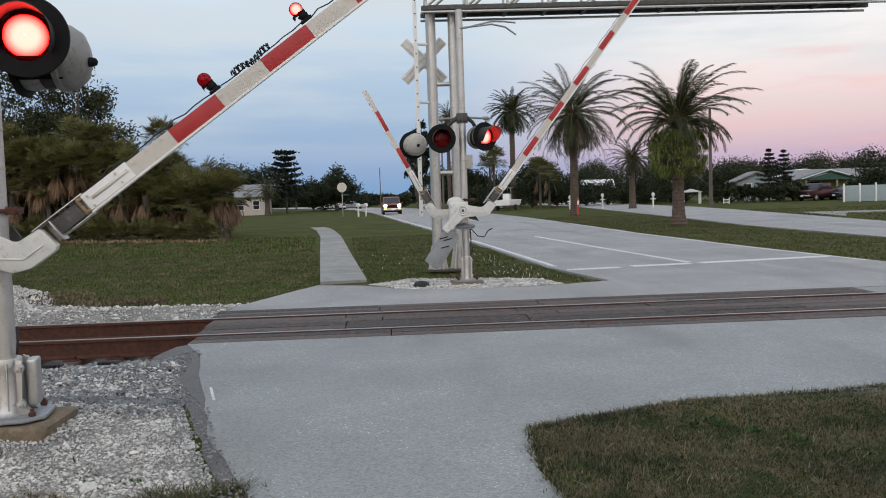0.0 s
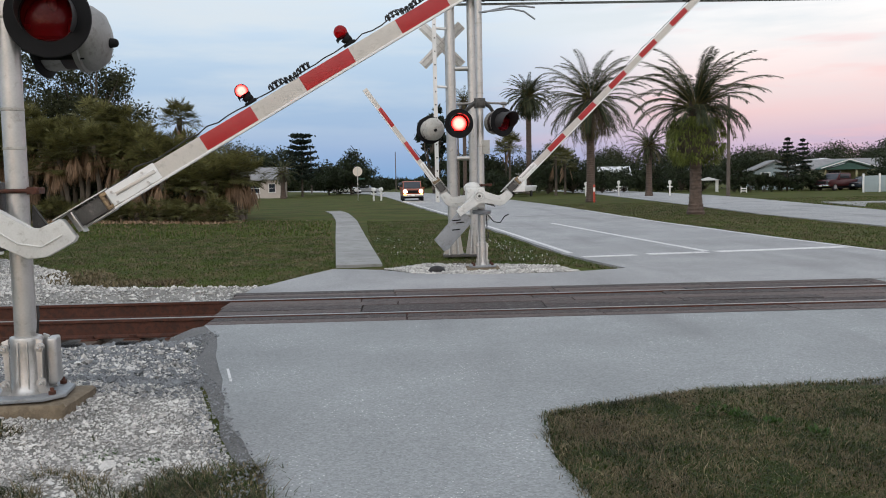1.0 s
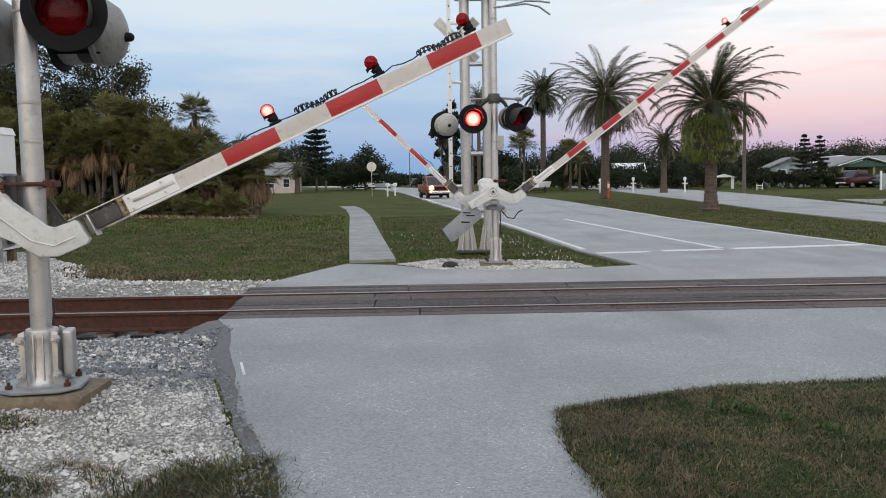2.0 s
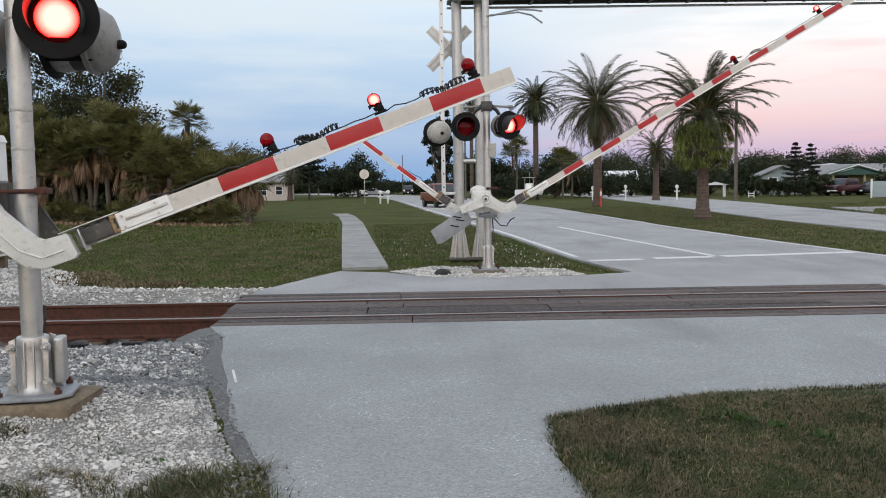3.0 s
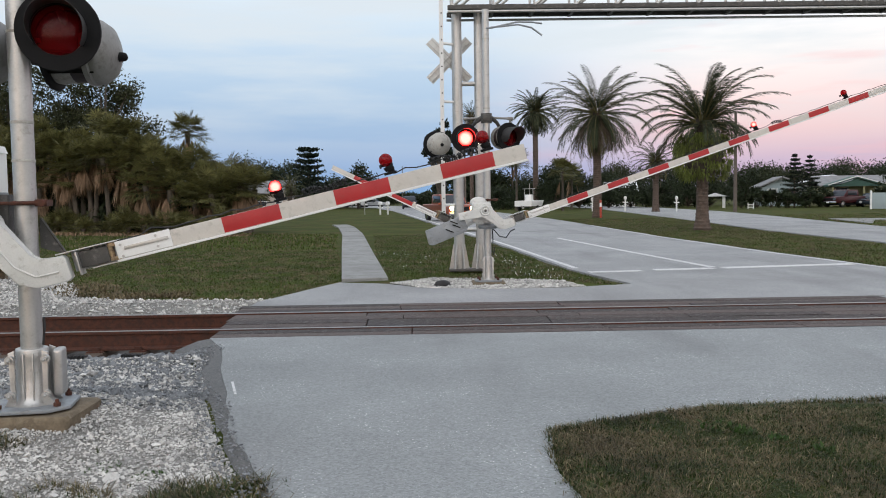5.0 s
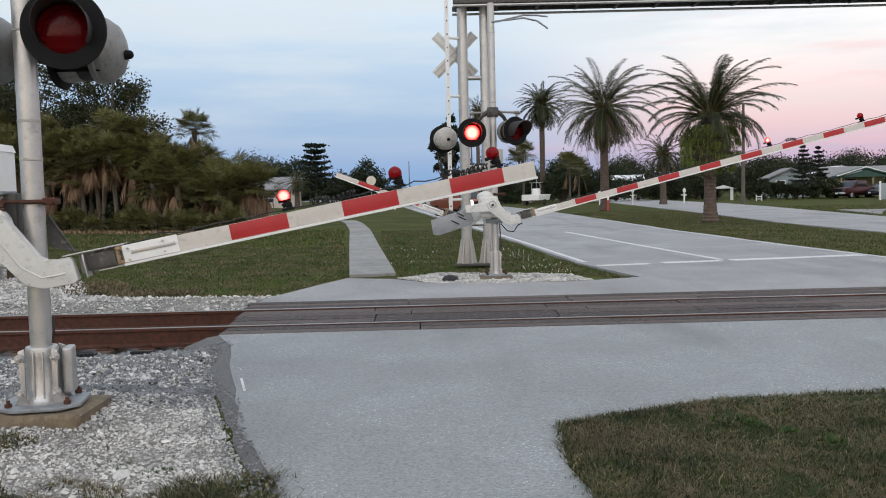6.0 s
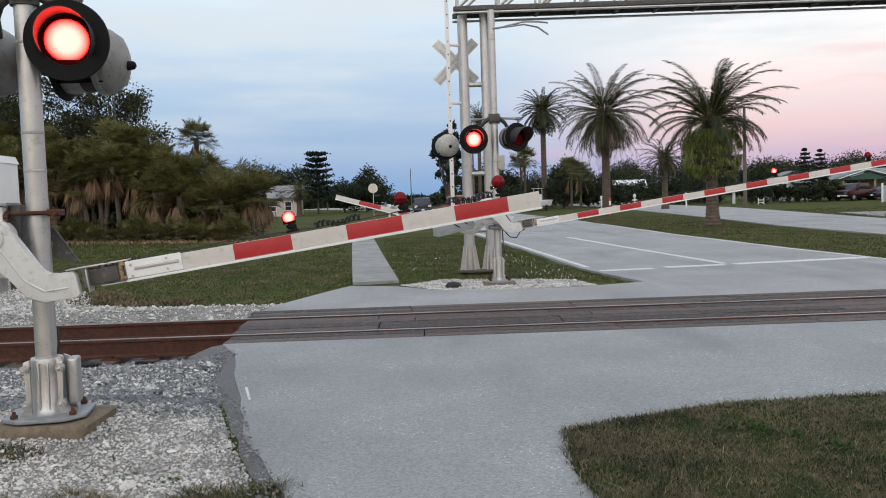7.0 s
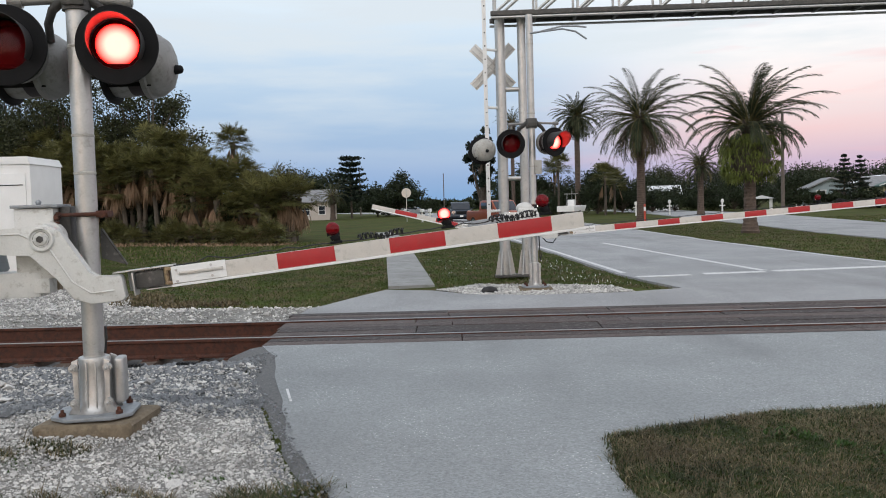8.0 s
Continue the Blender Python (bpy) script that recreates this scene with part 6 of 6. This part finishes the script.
def mailbox(x, y, h=1.15, s=1.):
    mb = thing("mailbox", pose(x, y, -.05, 0, 0, -15), "white mailbox on a white post by the street", "mailbox", "mailboxes along the street")
    bm = bmesh.new()
    box(bm, (0, 0, h / 2), (.14 * s, .14 * s, h), .01)
    box(bm, (0, 0, h - .28), (.5 * s, .1, .1), .01)
    part("post", bm, M_WHITE, mb)
    bm = bmesh.new()
    prism(bm, [(-.13, 0), (.13, 0), (.13, .2)] + [(.13 * math.cos(a), .2 + .12 * math.sin(a)) for a in (.5, 1.05, 1.57, 2.1, 2.6)] + [(-.13, .2)], -.3, .3, "xz", .008)
    part("mailbox_body", bm, M_WHITE, mb, at=pose(0, 0, h))


mailbox(23.0, 77.5, 1.15, 1.0)
mailbox(19.2, 81.5, 1.2)
mailbox(16.7, 85, 1.1)
mailbox(-4.6, 84, 1.0)
mailbox(-3.9, 85, 1.0)


def pole(x, y, h, r, label, cross=True):
    p = thing("utility_pole", pose(x, y, -.1), label, "utility pole")
    bm = bmesh.new()
    rod(bm, (0, 0, 0), (0, 0, h), r, r * .65, 12)
    part("pole", bm, M_POLE, p)
    if cross:
        bm = bmesh.new()
        box(bm, (0, 0, h - .5), (1.8, .1, .12), .01)
        part("crossarm", bm, M_POLE, p)


pole(26.6, 72.5, 8.6, .17, "plain grey wooden utility pole beside the street", False)
pole(-21, 165, 8.5, .16, "far wooden utility pole")
pole(-11.2, 150, 7.4, .14, "far wooden utility pole behind the trees")
pole(-4.5, 160, 7.6, .10, "far slender mast beside the road", False)
pole(4.5, 98, 8.5, .12, "wooden utility pole beyond the road", False)

# marker post before the second palm
mk = thing("marker_post", pose(12.75, 61.8, -.05), "orange and white marker post before a palm", "marker")
bm = bmesh.new()
box(bm, (0, 0, .65), (.14, .04, 1.3), .01)
part("blade", bm, M_ORANGE, mk)
bm = bmesh.new()
box(bm, (0, -.005, .95), (.145, .04, .3), .005)
part("white_band", bm, M_WHITE, mk)

# white fence beside the yellow house
fence = thing("fence", pose(0, 0, -.05), "white panel fence beside the yellow house", "fence")
for i in range(12):
    x, y = 40.0 + i * 1.3, 75.5 - i * .35
    bm = bmesh.new()
    box(bm, (x, y, .85), (.13, .13, 1.7), .01)
    part("post", bm, M_WHITE, fence)
    bm = bmesh.new()
    box(bm, (x + .65, y - .175, .78), (1.2, .05, 1.45), .005, rot=pose(0, 0, 0, 0, 0, -15))
    part("panel", bm, M_BLUEWALL, fence)
# little gate and arbour
ar = thing("garden_arbour", pose(31.9, 93, -.05, 0, 0, -15) @ Matrix.Diagonal((1, 1, .62, 1)), "white garden arbour before the hedge", "arbour")
for x in (-.9, .9):
    bm = bmesh.new()
    box(bm, (x, 0, 1.1), (.3, .3, 2.2), .01)
    part("post", bm, M_WHITE, ar)
bm = bmesh.new()
prism(bm, [(-1.3, 2.1), (1.3, 2.1), (0, 2.7)], -.5, .5, "xz")
part("top", bm, M_WHITEROOF, ar, smooth=False)
lf = thing("low_fence", pose(32.3, 84.5, -.05, 0, 0, -10) @ Matrix.Scale(.6, 4), "short white picket fence piece in the grass", "fence")
for k in range(2):
    bm = bmesh.new()
    box(bm, (k * .9, 0, .55), (.12, .06, 1.1), .008)
    part("post", bm, M_WHITE, lf)
for z in (.35, .75):
    bm = bmesh.new()
    box(bm, (.45, 0, z), (.9, .04, .14), .006)
    part("rail", bm, M_WHITE, lf)
slab("pavement_drive", [(22.6, 42.5), (24.4, 51.0), (25.2, 50.6), (40, 47.5), (40, 45), (25.5, 47.6)], .0, .06, M_WALK, "pale concrete drive strip in the grass")

# small things on the ground
bm = bmesh.new()
ball(bm, (0, 0, 0), .13, 12, 8, (1.3, .9, .6))
for v in bm.verts:
    v.co *= 1 + .25 * noise.noise(v.co * 14)
tagged(part("rock", bm, M_RUBBER, at=pose(.28, 15.75, .02, 0, 0, 30)), "dark lump lying on the white gravel", "rock")
for x, y in ((-3.35, 9.55), (-3.95, 9.5), (-4.5, 9.45)):
    an = thing("rail_anchor", pose(x, y, -.16, 0, 0, random.uniform(-8, 8)), "black ribbed steel rail anchor in the ballast", "rail anchor", "anchors beside the near rail")
    bm = bmesh.new()
    box(bm, (0, 0, .02), (.24, .12, .05), .008)
    part("base", bm, M_RUBBER, an)
    for k in range(6):
        bm = bmesh.new()
        box(bm, (-.1 + k * .04, -.01, .06), (.014, .11, .06), .003)
        part("rib", bm, M_RUBBER, an)


# ---- what moves ----
A_ON = [(0, .70), (1.30, 1.95), (2.60, 3.30), (3.68, 4.47), (5.05, 5.70), (6.30, 6.97), (7.55, 8.1)]
A_NEAR = [(0, .70), (1.30, 1.95), (2.60, 3.30), (3.68, 4.54), (5.05, 5.70), (6.30, 7.05), (7.55, 8.1)]
B_ON = [(.70, 1.30), (1.95, 2.60), (3.30, 3.68), (4.47, 5.05), (5.70, 6.30), (6.97, 7.55)]
NEAR_ANGLE = [(0, 37.1), (.5, 33.9), (1, 30.5), (1.5, 27.5), (3, 20.3), (3.5, 18.2), (4, 16.2), (4.5, 14.4), (6, 10.3), (6.5, 8.7), (7, 7.6), (7.5, 6.6), (8, 5.8)]
FAR_ANGLE = [(0, 52.4), (.5, 48.5), (1, 44.5), (1.5, 40.7), (3, 30.2), (3.5, 27.1), (4, 23.8), (4.5, 20.9), (6, 13.4), (6.5, 10.2), (7, 7.8), (7.5, 5.3), (8, 3.7)]
WALK_ANGLE = [(0, 62.5), (.5, 58), (1, 54), (1.5, 49.2), (3, 37.4), (3.5, 34.6), (4, 31.3), (4.5, 28.2), (6, 21.5), (6.5, 18.5), (7, 16.0), (7.5, 14.8), (8, 13.9)]


CARS = [(car_one, drive(FIRST)), (car_two, drive(SECOND))]


def blink(ob, c, spans):
    # off: the disc is tipped back in place of being switched
    on, off = pose(*c), pose(*c, -87, 0, 0)
    rows = []
    lit = any(a <= 0 < b for a, b in spans)
    rows.append((0, on if lit else off))
    for a, b in spans:
        for t, m0, m1 in ((a, off, on), (b, on, off)):
            n = round(t * FPS)
            if 1 < n < 238:
                rows += [((n - 1) / FPS, m0), (n / FPS, m1)]
    rows.sort(key=lambda r: r[0])
    rows.append((8, rows[-1][1]))
    walk(ob, rows)


def motions():
    for ob, c, phase in LAMPS:
        if phase == "off":
            ob.matrix_basis = pose(*c, -87, 0, 0)
        else:
            blink(ob, c, {"A": A_ON, "A_near": A_NEAR, "B": B_ON}[phase])
    for key, angles in (("near", NEAR_ANGLE), ("far", FAR_ANGLE), ("walk", WALK_ANGLE)):
        arm, hub, way = ARMS[key]
        walk(arm, [(t, pose(*hub, 0, -way * a, 0)) for t, a in angles])
    for car, rows in CARS:
        walk(car, rows)



motions()
